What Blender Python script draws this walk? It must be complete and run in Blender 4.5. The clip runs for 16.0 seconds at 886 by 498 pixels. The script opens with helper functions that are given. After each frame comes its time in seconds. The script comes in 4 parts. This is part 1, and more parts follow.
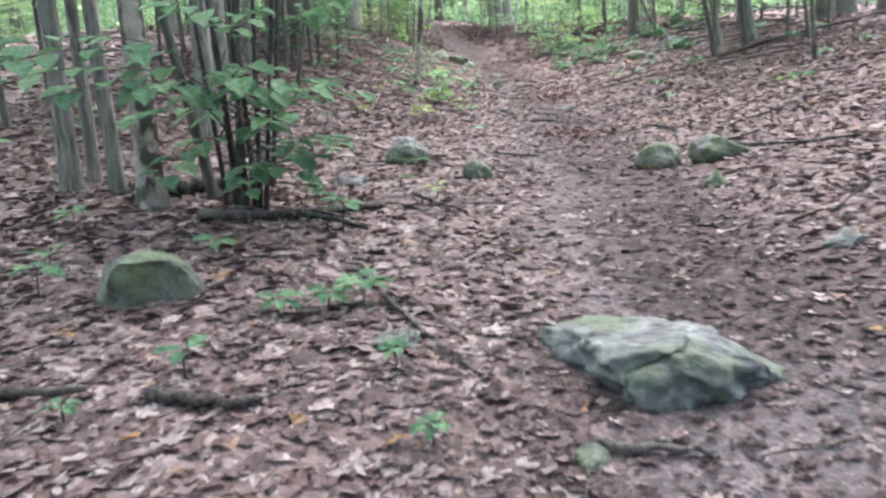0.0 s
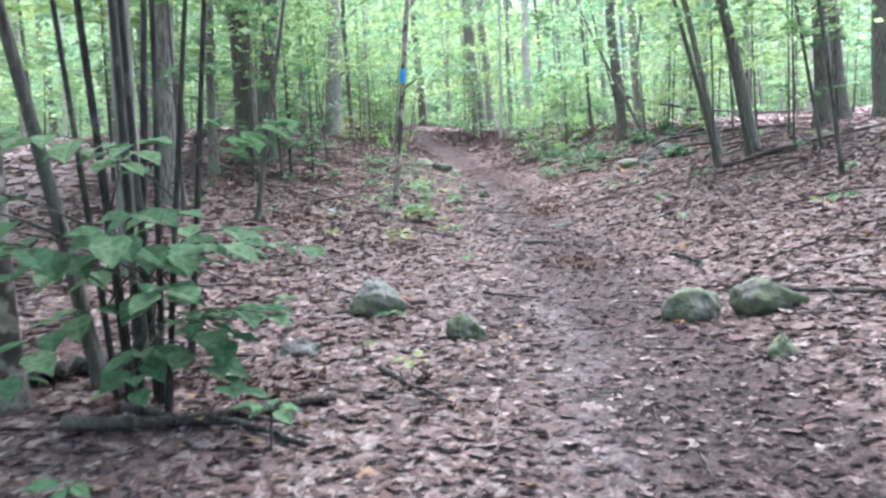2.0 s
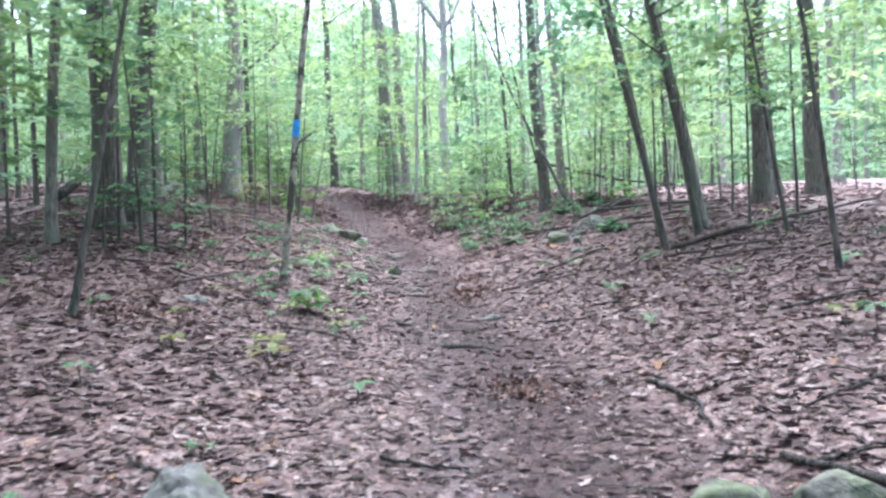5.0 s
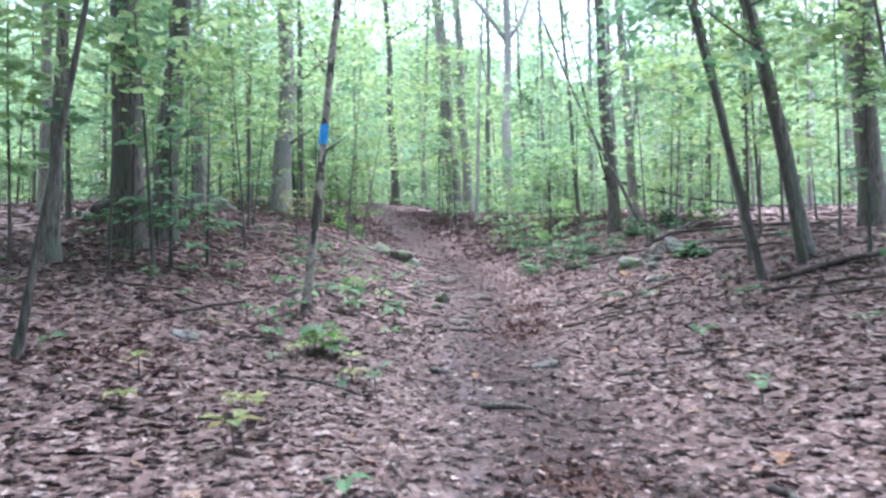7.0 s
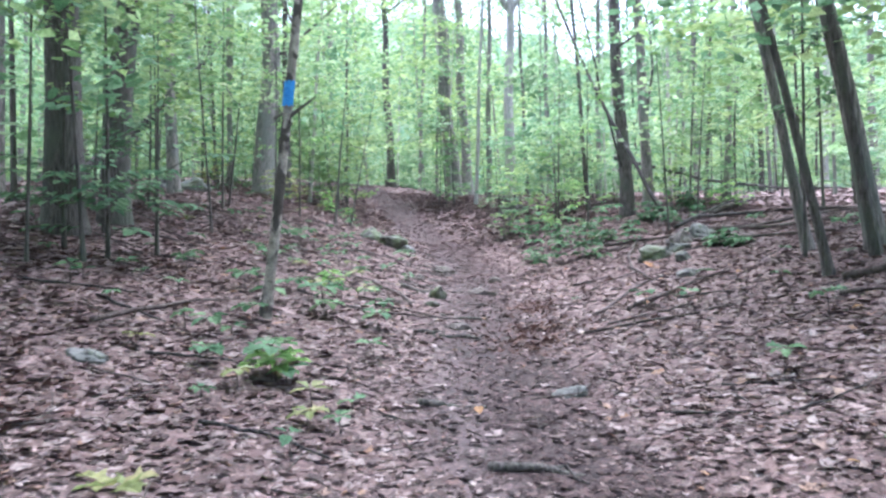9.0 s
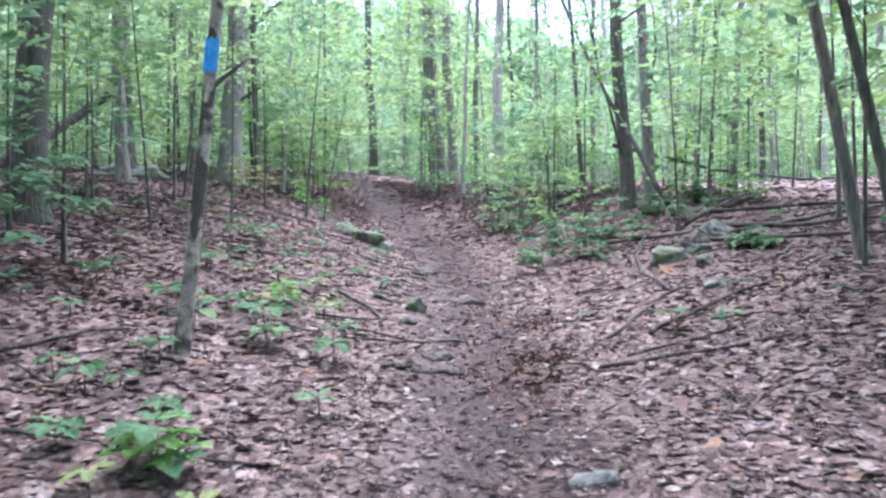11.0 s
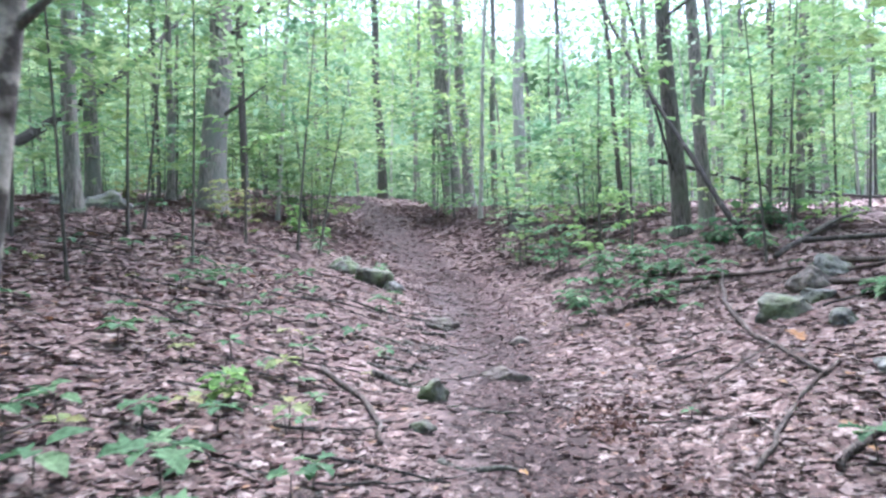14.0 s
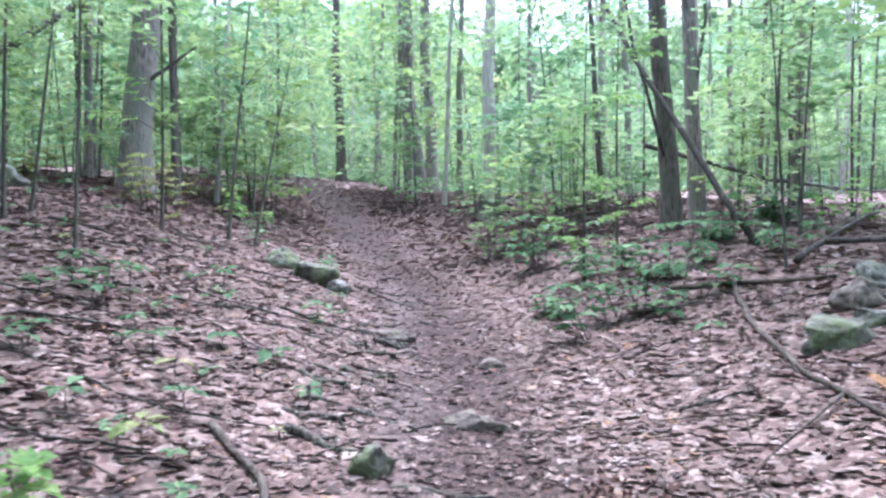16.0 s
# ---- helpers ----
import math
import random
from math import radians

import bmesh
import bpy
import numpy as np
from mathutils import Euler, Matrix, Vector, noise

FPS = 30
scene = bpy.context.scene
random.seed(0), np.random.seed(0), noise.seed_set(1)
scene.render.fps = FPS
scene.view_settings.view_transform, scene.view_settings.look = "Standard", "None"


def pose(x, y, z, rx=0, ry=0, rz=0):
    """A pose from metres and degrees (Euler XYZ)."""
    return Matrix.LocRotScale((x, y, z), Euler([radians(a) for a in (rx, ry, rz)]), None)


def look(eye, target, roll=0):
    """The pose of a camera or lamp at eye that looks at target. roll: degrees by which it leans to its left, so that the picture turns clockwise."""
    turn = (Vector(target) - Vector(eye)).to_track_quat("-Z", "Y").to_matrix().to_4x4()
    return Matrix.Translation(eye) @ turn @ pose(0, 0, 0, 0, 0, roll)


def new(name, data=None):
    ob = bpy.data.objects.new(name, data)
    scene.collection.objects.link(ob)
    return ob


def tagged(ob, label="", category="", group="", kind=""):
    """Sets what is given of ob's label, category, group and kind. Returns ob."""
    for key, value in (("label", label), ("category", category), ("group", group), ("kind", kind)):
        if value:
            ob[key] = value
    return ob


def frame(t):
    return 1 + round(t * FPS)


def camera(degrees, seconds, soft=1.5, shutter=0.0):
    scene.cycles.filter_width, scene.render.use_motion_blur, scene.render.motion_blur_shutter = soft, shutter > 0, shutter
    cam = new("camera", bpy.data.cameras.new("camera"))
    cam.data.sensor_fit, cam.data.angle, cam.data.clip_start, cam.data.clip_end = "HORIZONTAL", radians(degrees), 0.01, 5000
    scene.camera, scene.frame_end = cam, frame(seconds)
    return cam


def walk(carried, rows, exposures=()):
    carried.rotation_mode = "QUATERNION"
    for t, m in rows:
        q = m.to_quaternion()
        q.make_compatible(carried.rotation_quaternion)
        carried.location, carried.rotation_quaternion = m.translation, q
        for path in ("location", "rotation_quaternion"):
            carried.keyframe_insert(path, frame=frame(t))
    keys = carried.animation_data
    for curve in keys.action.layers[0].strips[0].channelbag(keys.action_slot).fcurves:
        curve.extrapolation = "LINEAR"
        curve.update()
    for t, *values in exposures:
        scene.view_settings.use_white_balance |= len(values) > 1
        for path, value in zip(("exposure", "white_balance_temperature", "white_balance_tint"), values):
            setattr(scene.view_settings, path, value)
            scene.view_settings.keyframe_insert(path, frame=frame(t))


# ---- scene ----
cam = camera(61.3, 16.0, soft=2.5, shutter=0.5)
PATH = [
    (0, (0.07, 0.041, 1.284), (0.013, 1.999, 0.879), -3.5),
    (0.5, (0.09, 0.346, 1.331), (-0.02, 2.304, 0.938), -3.8),
    (1, (0.068, 0.69, 1.411), (0.096, 2.658, 1.057), -3.4),
    (1.5, (0.072, 0.995, 1.446), (0.139, 2.984, 1.253), -1.2),
    (2, (0.113, 1.317, 1.499), (0.108, 3.312, 1.35), -3.8),
    (2.5, (0.126, 1.665, 1.487), (0.17, 3.661, 1.36), -4.3),
    (3, (0.123, 1.995, 1.566), (0.241, 3.988, 1.442), -3.4),
    (3.5, (0.207, 2.344, 1.612), (0.31, 4.338, 1.488), -2.9),
    (4, (0.222, 2.629, 1.609), (0.322, 4.623, 1.482), -2.1),
    (4.2, (0.214, 2.786, 1.629), (0.417, 4.774, 1.544), -2.1),
    (6.3, (0.562, 4.079, 1.739), (0.802, 6.064, 1.769), -2.7),
    (6.5, (0.581, 4.244, 1.728), (0.796, 6.233, 1.744), -2.6),
    (7, (0.633, 4.636, 1.789), (0.69, 6.634, 1.849), -1.6),
    (7.5, (0.614, 5.063, 1.774), (0.651, 7.061, 1.871), -1.3),
    (8, (0.62, 5.446, 1.801), (0.685, 7.442, 1.89), -2.1),
    (8.5, (0.667, 5.816, 1.877), (0.692, 7.816, 1.908), -1.6),
    (8.7, (0.684, 5.941, 1.872), (0.731, 7.94, 1.893), -1.4),
    (10.8, (0.813, 7.446, 2.047), (0.9, 9.444, 2.036), -1.4),
    (11, (0.829, 7.597, 2.056), (0.924, 9.595, 2.035), -1.3),
    (11.5, (0.907, 8.057, 2.097), (0.963, 10.057, 2.091), -0.8),
    (12, (0.872, 8.438, 2.085), (0.858, 10.438, 2.117), -0.7),
    (12.5, (0.831, 8.791, 2.187), (0.84, 10.79, 2.234), -1.2),
    (13, (0.867, 9.183, 2.203), (0.86, 11.183, 2.228), -0.9),
    (13.5, (0.86, 9.553, 2.221), (0.829, 11.553, 2.239), -0.8),
    (14, (0.838, 9.97, 2.291), (0.902, 11.968, 2.33), -2.0),
    (14.5, (0.905, 10.367, 2.317), (0.992, 12.365, 2.321), -1.5),
    (15, (0.932, 10.733, 2.338), (0.976, 12.732, 2.318), -0.9),
    (15.5, (0.923, 11.139, 2.427), (1.045, 13.135, 2.433), -1.2),
    (16, (0.97, 11.596, 2.42), (1.132, 13.59, 2.416), -0.9),
]
walk(cam, [(t, look(eye, target, roll)) for t, eye, target, roll in PATH], [(0, 2.85, 5600, 13), (1.5, 2.85, 5400, 14), (4, 2.77, 5280, 15), (7, 2.53, 5200, 17), (11, 2.53, 5180, 17), (16, 2.47, 5130, 17)])

# ---- light ----
world = bpy.data.worlds.new("overcast_sky")
scene.world = world
world.use_nodes = True
sky = world.node_tree.nodes.new("ShaderNodeTexSky")
sky.sky_type = "NISHITA"
sky.sun_disc = False
sky.sun_elevation, sky.sun_rotation = radians(70), radians(12)
sky.air_density, sky.dust_density, sky.ozone_density = 0.7, 8.0, 0.6
world.node_tree.nodes["Background"].inputs["Strength"].default_value = 0.15
world.node_tree.links.new(sky.outputs[0], world.node_tree.nodes["Background"].inputs["Color"])
sun = new("sun", bpy.data.lights.new("sun", "SUN"))
sun.data.energy, sun.data.angle, sun.data.color = 2.5, radians(110), (1.0, 0.98, 0.95)
sun.matrix_world = look((2.3, 10.7, 30), (0, 0, 0))


# ---- materials ----
def material(name, rough=0.8):
    m = bpy.data.materials.new(name)
    m.use_nodes = True
    m.node_tree.nodes["Principled BSDF"].inputs["Roughness"].default_value = rough
    return m, m.node_tree.nodes, m.node_tree.links, m.node_tree.nodes["Principled BSDF"]


def ramp(nodes, stops, interpolation="LINEAR"):
    r = nodes.new("ShaderNodeValToRGB")
    r.color_ramp.interpolation = interpolation
    while len(r.color_ramp.elements) < len(stops):
        r.color_ramp.elements.new(0.5)
    for e, (p, c) in zip(r.color_ramp.elements, stops):
        e.position, e.color = p, (*c, 1)
    return r


def noise_tex(nodes, links, scale, detail=4, stretch=None, space="Position"):
    n = nodes.new("ShaderNodeTexNoise")
    n.inputs["Scale"].default_value, n.inputs["Detail"].default_value = scale, detail
    g = nodes.new("ShaderNodeNewGeometry") if space == "Position" else nodes.new("ShaderNodeTexCoord")
    out = g.outputs[space]
    if stretch:
        k = nodes.new("ShaderNodeMapping")
        k.inputs["Scale"].default_value = stretch
        links.new(out, k.inputs["Vector"])
        out = k.outputs[0]
    links.new(out, n.inputs["Vector"])
    return n


def mixed(nodes, links, kind, fac, a, b):
    m = nodes.new("ShaderNodeMixRGB")
    m.blend_type = kind
    for socket, v in ((m.inputs[0], fac), (m.inputs[1], a), (m.inputs[2], b)):
        if isinstance(v, (int, float)):
            socket.default_value = v
        elif isinstance(v, tuple):
            socket.default_value = (*v, 1)
        else:
            links.new(v, socket)
    return m.outputs[0]


def bumped(nodes, links, bsdf, height, strength, distance):
    b = nodes.new("ShaderNodeBump")
    b.inputs["Strength"].default_value, b.inputs["Distance"].default_value = strength, distance
    links.new(height, b.inputs["Height"])
    links.new(b.outputs[0], bsdf.inputs["Normal"])


def leaf_material(name, stops, translucent=0.45, rough=0.55, by="island", drifts=0.0, mottle=(0.72, 1.15), plants=False):
    """Thin leaves that let some light through, each of its own tone, with blotches."""
    m, nodes, links, bsdf = material(name, rough)
    bsdf.inputs["Specular IOR Level"].default_value = 0.25
    if by == "island":
        pick = nodes.new("ShaderNodeNewGeometry").outputs["Random Per Island"]
    else:
        pick = nodes.new("ShaderNodeObjectInfo").outputs["Random"]
    tone = ramp(nodes, stops)
    links.new(pick, tone.inputs[0])
    n = noise_tex(nodes, links, 45, 3)
    spots = ramp(nodes, [(0.36, (mottle[0],) * 3), (0.64, (mottle[1],) * 3)])
    links.new(n.outputs["Fac"], spots.inputs[0])
    c = mixed(nodes, links, "MULTIPLY", 1.0, tone.outputs[0], spots.outputs[0])
    if plants:
        own = ramp(nodes, [(0.0, (0.72, 0.84, 0.98)), (0.45, (1.0, 1.0, 1.02)), (1.0, (1.22, 1.12, 0.86))])
        links.new(nodes.new("ShaderNodeObjectInfo").outputs["Random"], own.inputs[0])
        c = mixed(nodes, links, "MULTIPLY", 1.0, c, own.outputs[0])
    if drifts:
        c = mixed(nodes, links, "MULTIPLY", drifts, c, ramp_of(nodes, links, noise_tex(nodes, links, 1.6, 5), 0.5, 1.25))
    links.new(c, bsdf.inputs["Base Color"])
    if translucent:
        t = nodes.new("ShaderNodeBsdfTranslucent")
        links.new(c, t.inputs["Color"])
        s = nodes.new("ShaderNodeMixShader")
        s.inputs[0].default_value = translucent
        links.new(bsdf.outputs[0], s.inputs[1])
        links.new(t.outputs[0], s.inputs[2])
        links.new(s.outputs[0], nodes["Material Output"].inputs["Surface"])
    return m


def bark_material(name, dark, light, blotch, scale=9.0, patch=3.0, patch_stretch=(1, 1, 0.8), edge=0.46, furrow=(4.2, 4.2, 0.7)):
    m, nodes, links, bsdf = material(name, 0.9)
    grain = noise_tex(nodes, links, scale, 7, furrow)
    tone = ramp(nodes, [(0.32, dark), (0.62, light)])
    links.new(grain.outputs["Fac"], tone.inputs[0])
    patches = noise_tex(nodes, links, patch, 3, patch_stretch)
    where = ramp(nodes, [(edge, (0, 0, 0)), (0.66 if edge < 0.5 else edge + 0.07, (1, 1, 1))])
    links.new(patches.outputs["Fac"], where.inputs[0])
    c = mixed(nodes, links, "MIX", where.outputs[0], tone.outputs[0], blotch)
    fine = noise_tex(nodes, links, 70, 3)
    c = mixed(nodes, links, "MULTIPLY", 0.5, c, ramp_of(nodes, links, fine, 0.6, 1.3))
    links.new(c, bsdf.inputs["Base Color"])
    bumped(nodes, links, bsdf, grain.outputs["Fac"], 1.0, 0.035)
    return m


def ramp_of(nodes, links, tex, low, high):
    r = ramp(nodes, [(0.3, (low, low, low)), (0.7, (high, high, high))])
    links.new(tex.outputs["Fac"], r.inputs[0])
    return r.outputs[0]


def ground_material():
    """Dark humus under the leaves, trodden brown earth along the trail."""
    m, nodes, links, bsdf = material("forest_soil", 0.95)
    cells = nodes.new("ShaderNodeTexVoronoi")
    cells.inputs["Scale"].default_value = 23
    g = nodes.new("ShaderNodeNewGeometry")
    warp = noise_tex(nodes, links, 6, 3)
    w = nodes.new("ShaderNodeVectorMath")
    w.operation = "MULTIPLY_ADD"
    w.inputs[1].default_value = (0.25, 0.25, 0.25)
    links.new(warp.outputs["Color"], w.inputs[0])
    links.new(g.outputs["Position"], w.inputs[2])
    links.new(w.outputs[0], cells.inputs["Vector"])
    split = nodes.new("ShaderNodeSeparateColor")
    links.new(cells.outputs["Color"], split.inputs[0])
    litter = ramp(nodes, [(0.0, (0.0618, 0.0407, 0.0376)), (0.3, (0.113, 0.0708, 0.0639)), (0.6, (0.16, 0.105, 0.0959)), (0.85, (0.216, 0.158, 0.147)), (1.0, (0.309, 0.242, 0.226))])
    links.new(split.outputs[0], litter.inputs[0])
    broad = noise_tex(nodes, links, 2.5, 5)
    earth = ramp(nodes, [(0.3, (0.0309, 0.0184, 0.0169)), (0.7, (0.068, 0.0417, 0.0385))])
    links.new(broad.outputs["Fac"], earth.inputs[0])
    crumbs = noise_tex(nodes, links, 60, 4)
    earth_c = mixed(nodes, links, "MULTIPLY", 0.8, earth.outputs[0], ramp_of(nodes, links, crumbs, 0.5, 1.5))
    bits = nodes.new("ShaderNodeTexVoronoi")
    bits.inputs["Scale"].default_value = 42
    links.new(w.outputs[0], bits.inputs["Vector"])
    split_bits = nodes.new("ShaderNodeSeparateColor")
    links.new(bits.outputs["Color"], split_bits.inputs[0])
    flecks = ramp(nodes, [(0.0, (0.5, 0.5, 0.5)), (0.7, (1.1, 1.1, 1.1)), (1.0, (2.0, 1.95, 1.9))])
    links.new(split_bits.outputs[0], flecks.inputs[0])
    earth_c = mixed(nodes, links, "MULTIPLY", 0.8, earth_c, flecks.outputs[0])
    worn = nodes.new("ShaderNodeAttribute")
    worn.attribute_name = "trodden"
    packed = nodes.new("ShaderNodeAttribute")
    packed.attribute_name = "packed"
    pale = mixed(nodes, links, "MULTIPLY", 0.9, (0.125, 0.098, 0.097), ramp_of(nodes, links, broad, 0.5, 1.3))
    pale = mixed(nodes, links, "MULTIPLY", 0.7, pale, flecks.outputs[0])
    earth_c = mixed(nodes, links, "MIX", packed.outputs["Fac"], earth_c, pale)
    edge = nodes.new("ShaderNodeMath")
    edge.operation = "MULTIPLY_ADD"
    edge.use_clamp = True
    ragged = noise_tex(nodes, links, 7, 5)
    links.new(ragged.outputs["Fac"], edge.inputs[0])
    edge.inputs[1].default_value = 1.2
    shift = nodes.new("ShaderNodeMath")
    shift.operation = "MULTIPLY_ADD"
    links.new(worn.outputs["Fac"], shift.inputs[0])
    shift.inputs[1].default_value, shift.inputs[2].default_value = 1.9, -1.2
    links.new(shift.outputs[0], edge.inputs[2])
    c = mixed(nodes, links, "MIX", edge.outputs[0], litter.outputs[0], earth_c)
    links.new(c, bsdf.inputs["Base Color"])
    bumped(nodes, links, bsdf, crumbs.outputs["Fac"], 0.8, 0.015)
    return m


def rock_material(name, dark, light, moss, moss_amount=0.5):
    m, nodes, links, bsdf = material(name, 0.88)
    a = noise_tex(nodes, links, 9, 8)
    tone = ramp(nodes, [(0.3, dark), (0.68, light)])
    links.new(a.outputs["Fac"], tone.inputs[0])
    streak = noise_tex(nodes, links, 22, 5, (1, 1, 0.3))
    c = mixed(nodes, links, "MULTIPLY", 0.7, tone.outputs[0], ramp_of(nodes, links, streak, 0.4, 1.3))
    b = noise_tex(nodes, links, 4.5, 5)
    where = ramp(nodes, [(0.62 - 0.3 * moss_amount, (0, 0, 0)), (0.78 - 0.3 * moss_amount, (1, 1, 1))])
    links.new(b.outputs["Fac"], where.inputs[0])
    c = mixed(nodes, links, "MIX", where.outputs[0], c, moss)
    links.new(c, bsdf.inputs["Base Color"])
    bumped(nodes, links, bsdf, a.outputs["Fac"], 1.0, 0.06)
    return m


SOIL = ground_material()
LITTER = leaf_material("dry_leaves", [(0.0, (0.0618, 0.0398, 0.0357)), (0.15, (0.0927, 0.0572, 0.0517)), (0.32, (0.129, 0.0747, 0.0649)), (0.48, (0.142, 0.096, 0.0884)), (0.66, (0.17, 0.117, 0.108)), (0.82, (0.232, 0.175, 0.163)), (0.96, (0.34, 0.274, 0.257)), (1.0, (0.258, 0.141, 0.0752))], 0.15, 0.65, drifts=0.6, mottle=(0.66, 1.2))
RUSSET = leaf_material("russet_leaves", [(0.0, (0.0618, 0.034, 0.0291)), (0.5, (0.113, 0.0582, 0.047)), (0.85, (0.154, 0.0873, 0.0677)), (1.0, (0.247, 0.175, 0.15))], 0.15, 0.7, drifts=0.5)
CRUMBS = leaf_material("leaf_crumbs", [(0.0, (0.0309, 0.0194, 0.0179)), (0.55, (0.0566, 0.0349, 0.032)), (0.82, (0.0979, 0.064, 0.0583)), (0.93, (0.196, 0.145, 0.133)), (1.0, (0.288, 0.228, 0.211))], 0.1, 0.8)
BRIGHT = leaf_material("autumn_leaf", [(0.0, (0.3, 0.17, 0.06)), (0.35, (0.25, 0.12, 0.06)), (0.6, (0.33, 0.24, 0.12)), (0.8, (0.22, 0.07, 0.05)), (1.0, (0.4, 0.33, 0.26))], 0.2, 0.6, by="object")
GREEN = leaf_material("green_leaves", [(0.0, (0.12, 0.215, 0.085)), (0.5, (0.212, 0.32, 0.15)), (1.0, (0.325, 0.43, 0.23))], 0.55, 0.5, plants=True)
CANOPY = leaf_material("canopy_leaves", [(0.0, (0.12, 0.215, 0.092)), (0.5, (0.212, 0.32, 0.158)), (1.0, (0.32, 0.415, 0.24))], 0.55, 0.5, plants=True)
HERB = leaf_material("herb_leaf", [(0.0, (0.07, 0.145, 0.075)), (0.5, (0.115, 0.21, 0.105)), (1.0, (0.19, 0.29, 0.15))], 0.4, 0.75, by="object")
SPRAY = leaf_material("young_maple_leaf", [(0.0, (0.14, 0.27, 0.075)), (0.5, (0.21, 0.35, 0.11)), (1.0, (0.3, 0.43, 0.15))], 0.55, 0.6, by="object")
YELLOW = leaf_material("yellowing_leaf", [(0.0, (0.26, 0.265, 0.1)), (0.5, (0.18, 0.25, 0.09)), (1.0, (0.31, 0.285, 0.13))], 0.4, 0.5, by="object")
BARK = bark_material("grey_brown_bark", (0.06, 0.053, 0.047), (0.25, 0.228, 0.203), (0.15, 0.157, 0.132))
BARK_DARK = bark_material("dark_furrowed_bark", (0.03, 0.026, 0.023), (0.125, 0.11, 0.098), (0.08, 0.086, 0.066))
BARK_PALE = bark_material("pale_smooth_bark", (0.2, 0.185, 0.168), (0.4, 0.38, 0.35), (0.27, 0.27, 0.235), 6, 4)
BARK_BLAZE = bark_material("blotched_sapling_bark", (0.14, 0.122, 0.105), (0.33, 0.295, 0.255), (0.062, 0.052, 0.045), 8, 8, (1, 1, 0.8), 0.5, (1.6, 1.6, 1.4))
DEADSTEM = bark_material("dark_dead_stem", (0.012, 0.01, 0.009), (0.055, 0.047, 0.042), (0.09, 0.085, 0.075), 12, 7, edge=0.56)
DEADWOOD = bark_material("dead_wood", (0.03, 0.022, 0.019), (0.1, 0.073, 0.062), (0.14, 0.118, 0.105), 14, 6)
ROCK = rock_material("lichened_rock", (0.06, 0.06, 0.056), (0.22, 0.218, 0.205), (0.1, 0.115, 0.07), 0.45)
ROCK_MOSS = rock_material("mossy_rock", (0.06, 0.06, 0.05), (0.22, 0.215, 0.185), (0.1, 0.12, 0.065), 0.65)
ROCK_BROWN = rock_material("trail_stone", (0.07, 0.058, 0.052), (0.2, 0.17, 0.155), (0.1, 0.095, 0.07), 0.4)
# far green with a little distance haze put into its paler tones
FAR_GREEN, _n, _l, _b = material("distant_foliage", 0.9)
_t = ramp(_n, [(0.3, (0.11, 0.2, 0.1)), (0.5, (0.19, 0.315, 0.17)), (0.7, (0.28, 0.4, 0.25))])
_l.new(noise_tex(_n, _l, 0.9, 8).outputs["Fac"], _t.inputs[0])
_l.new(_t.outputs[0], _b.inputs["Base Color"])
PAINT, _n, _l, _b = material("blue_paint", 0.6)
_t = ramp(_n, [(0.35, (0.03, 0.2, 0.55)), (0.7, (0.06, 0.3, 0.72))])
_l.new(noise_tex(_n, _l, 30, 4).outputs["Fac"], _t.inputs[0])
_l.new(_t.outputs[0], _b.inputs["Base Color"])


# ---- the lie of the land ----
def soft(v, k):
    return k * np.logaddexp(0, v / k)


def trail_x(y):
    """The middle of the trail: nearly straight, bending away at the top of the rise."""
    return 0.95 + 0.033 * np.clip(y, -5, 17) - 0.17 * soft(y - 21.5, 1.5) + 0.17 * soft(y - 50, 3)


def valley_x(y):
    """The lowest line of the trough that the trail follows."""
    return 0.95 + 0.05 * np.clip(y, -5, 18) - 0.17 * soft(y - 20.5, 1.5) + 0.17 * soft(y - 50, 3)


def land(x, y):
    """The height of the ground: a trough along the trail between two banks, climbing ahead."""
    x, y = np.asarray(x, float), np.clip(np.asarray(y, float), -60, None)
    u = x - valley_x(y)
    right = soft(u - 0.35, 0.3) - soft(u - 4.6, 0.8)
    left = soft(-u - 0.35, 0.3) - soft(-u - 5.0, 0.8)
    z = 0.19 + 0.0671 * (y - soft(y - 45, 5)) + 0.045 * (soft(y - 20, 2) - soft(y - 37, 2.5)) - 0.05 * soft(4 - y, 1.0)
    fade = 1 - 0.75 / (1 + np.exp(-(np.clip(y, -40, 90) - 28) / 2.0))
    right, left = right * fade, left * fade
    z = z + 0.9 * (1 - fade) + 0.09 * (soft(y - 30, 2) - soft(y - 45, 2)) / (1 + np.exp((np.clip(x, -40, 40) - 1.0) / 1.2))
    z = z + 0.255 * right + left * (0.198 + 0.2246 * np.clip((y - 10) / 15, -0.7, 1))
    off = 1 - np.exp(-((u / 0.6) ** 2))
    rough = 0.022 * np.sin(2.1 * x + 0.7 * y) * np.sin(1.7 * y - 0.6 * x + 1) + 0.014 * np.sin(5.3 * x + 1.9 * y + 2) * np.sin(4.1 * y - 2.3 * x)
    return z + off * rough


def ground_at(x, y):
    return float(land(x, y))


def trodden(x, y):
    """How bare the earth is: a worn strip that keeps to the right, wider at the foot and on the rise."""
    u = x - trail_x(y) + 0.09 * np.sin(1.3 * y) + 0.06 * np.sin(3.1 * y + 1)
    wide = 0.64 + 0.13 / (1 + np.exp(y - 12)) + 0.15 * np.exp(-(((y - 2) / 1.8) ** 2)) + 0.12 / (1 + np.exp(19 - y))
    return np.exp(-(np.abs(u / wide) ** 3))


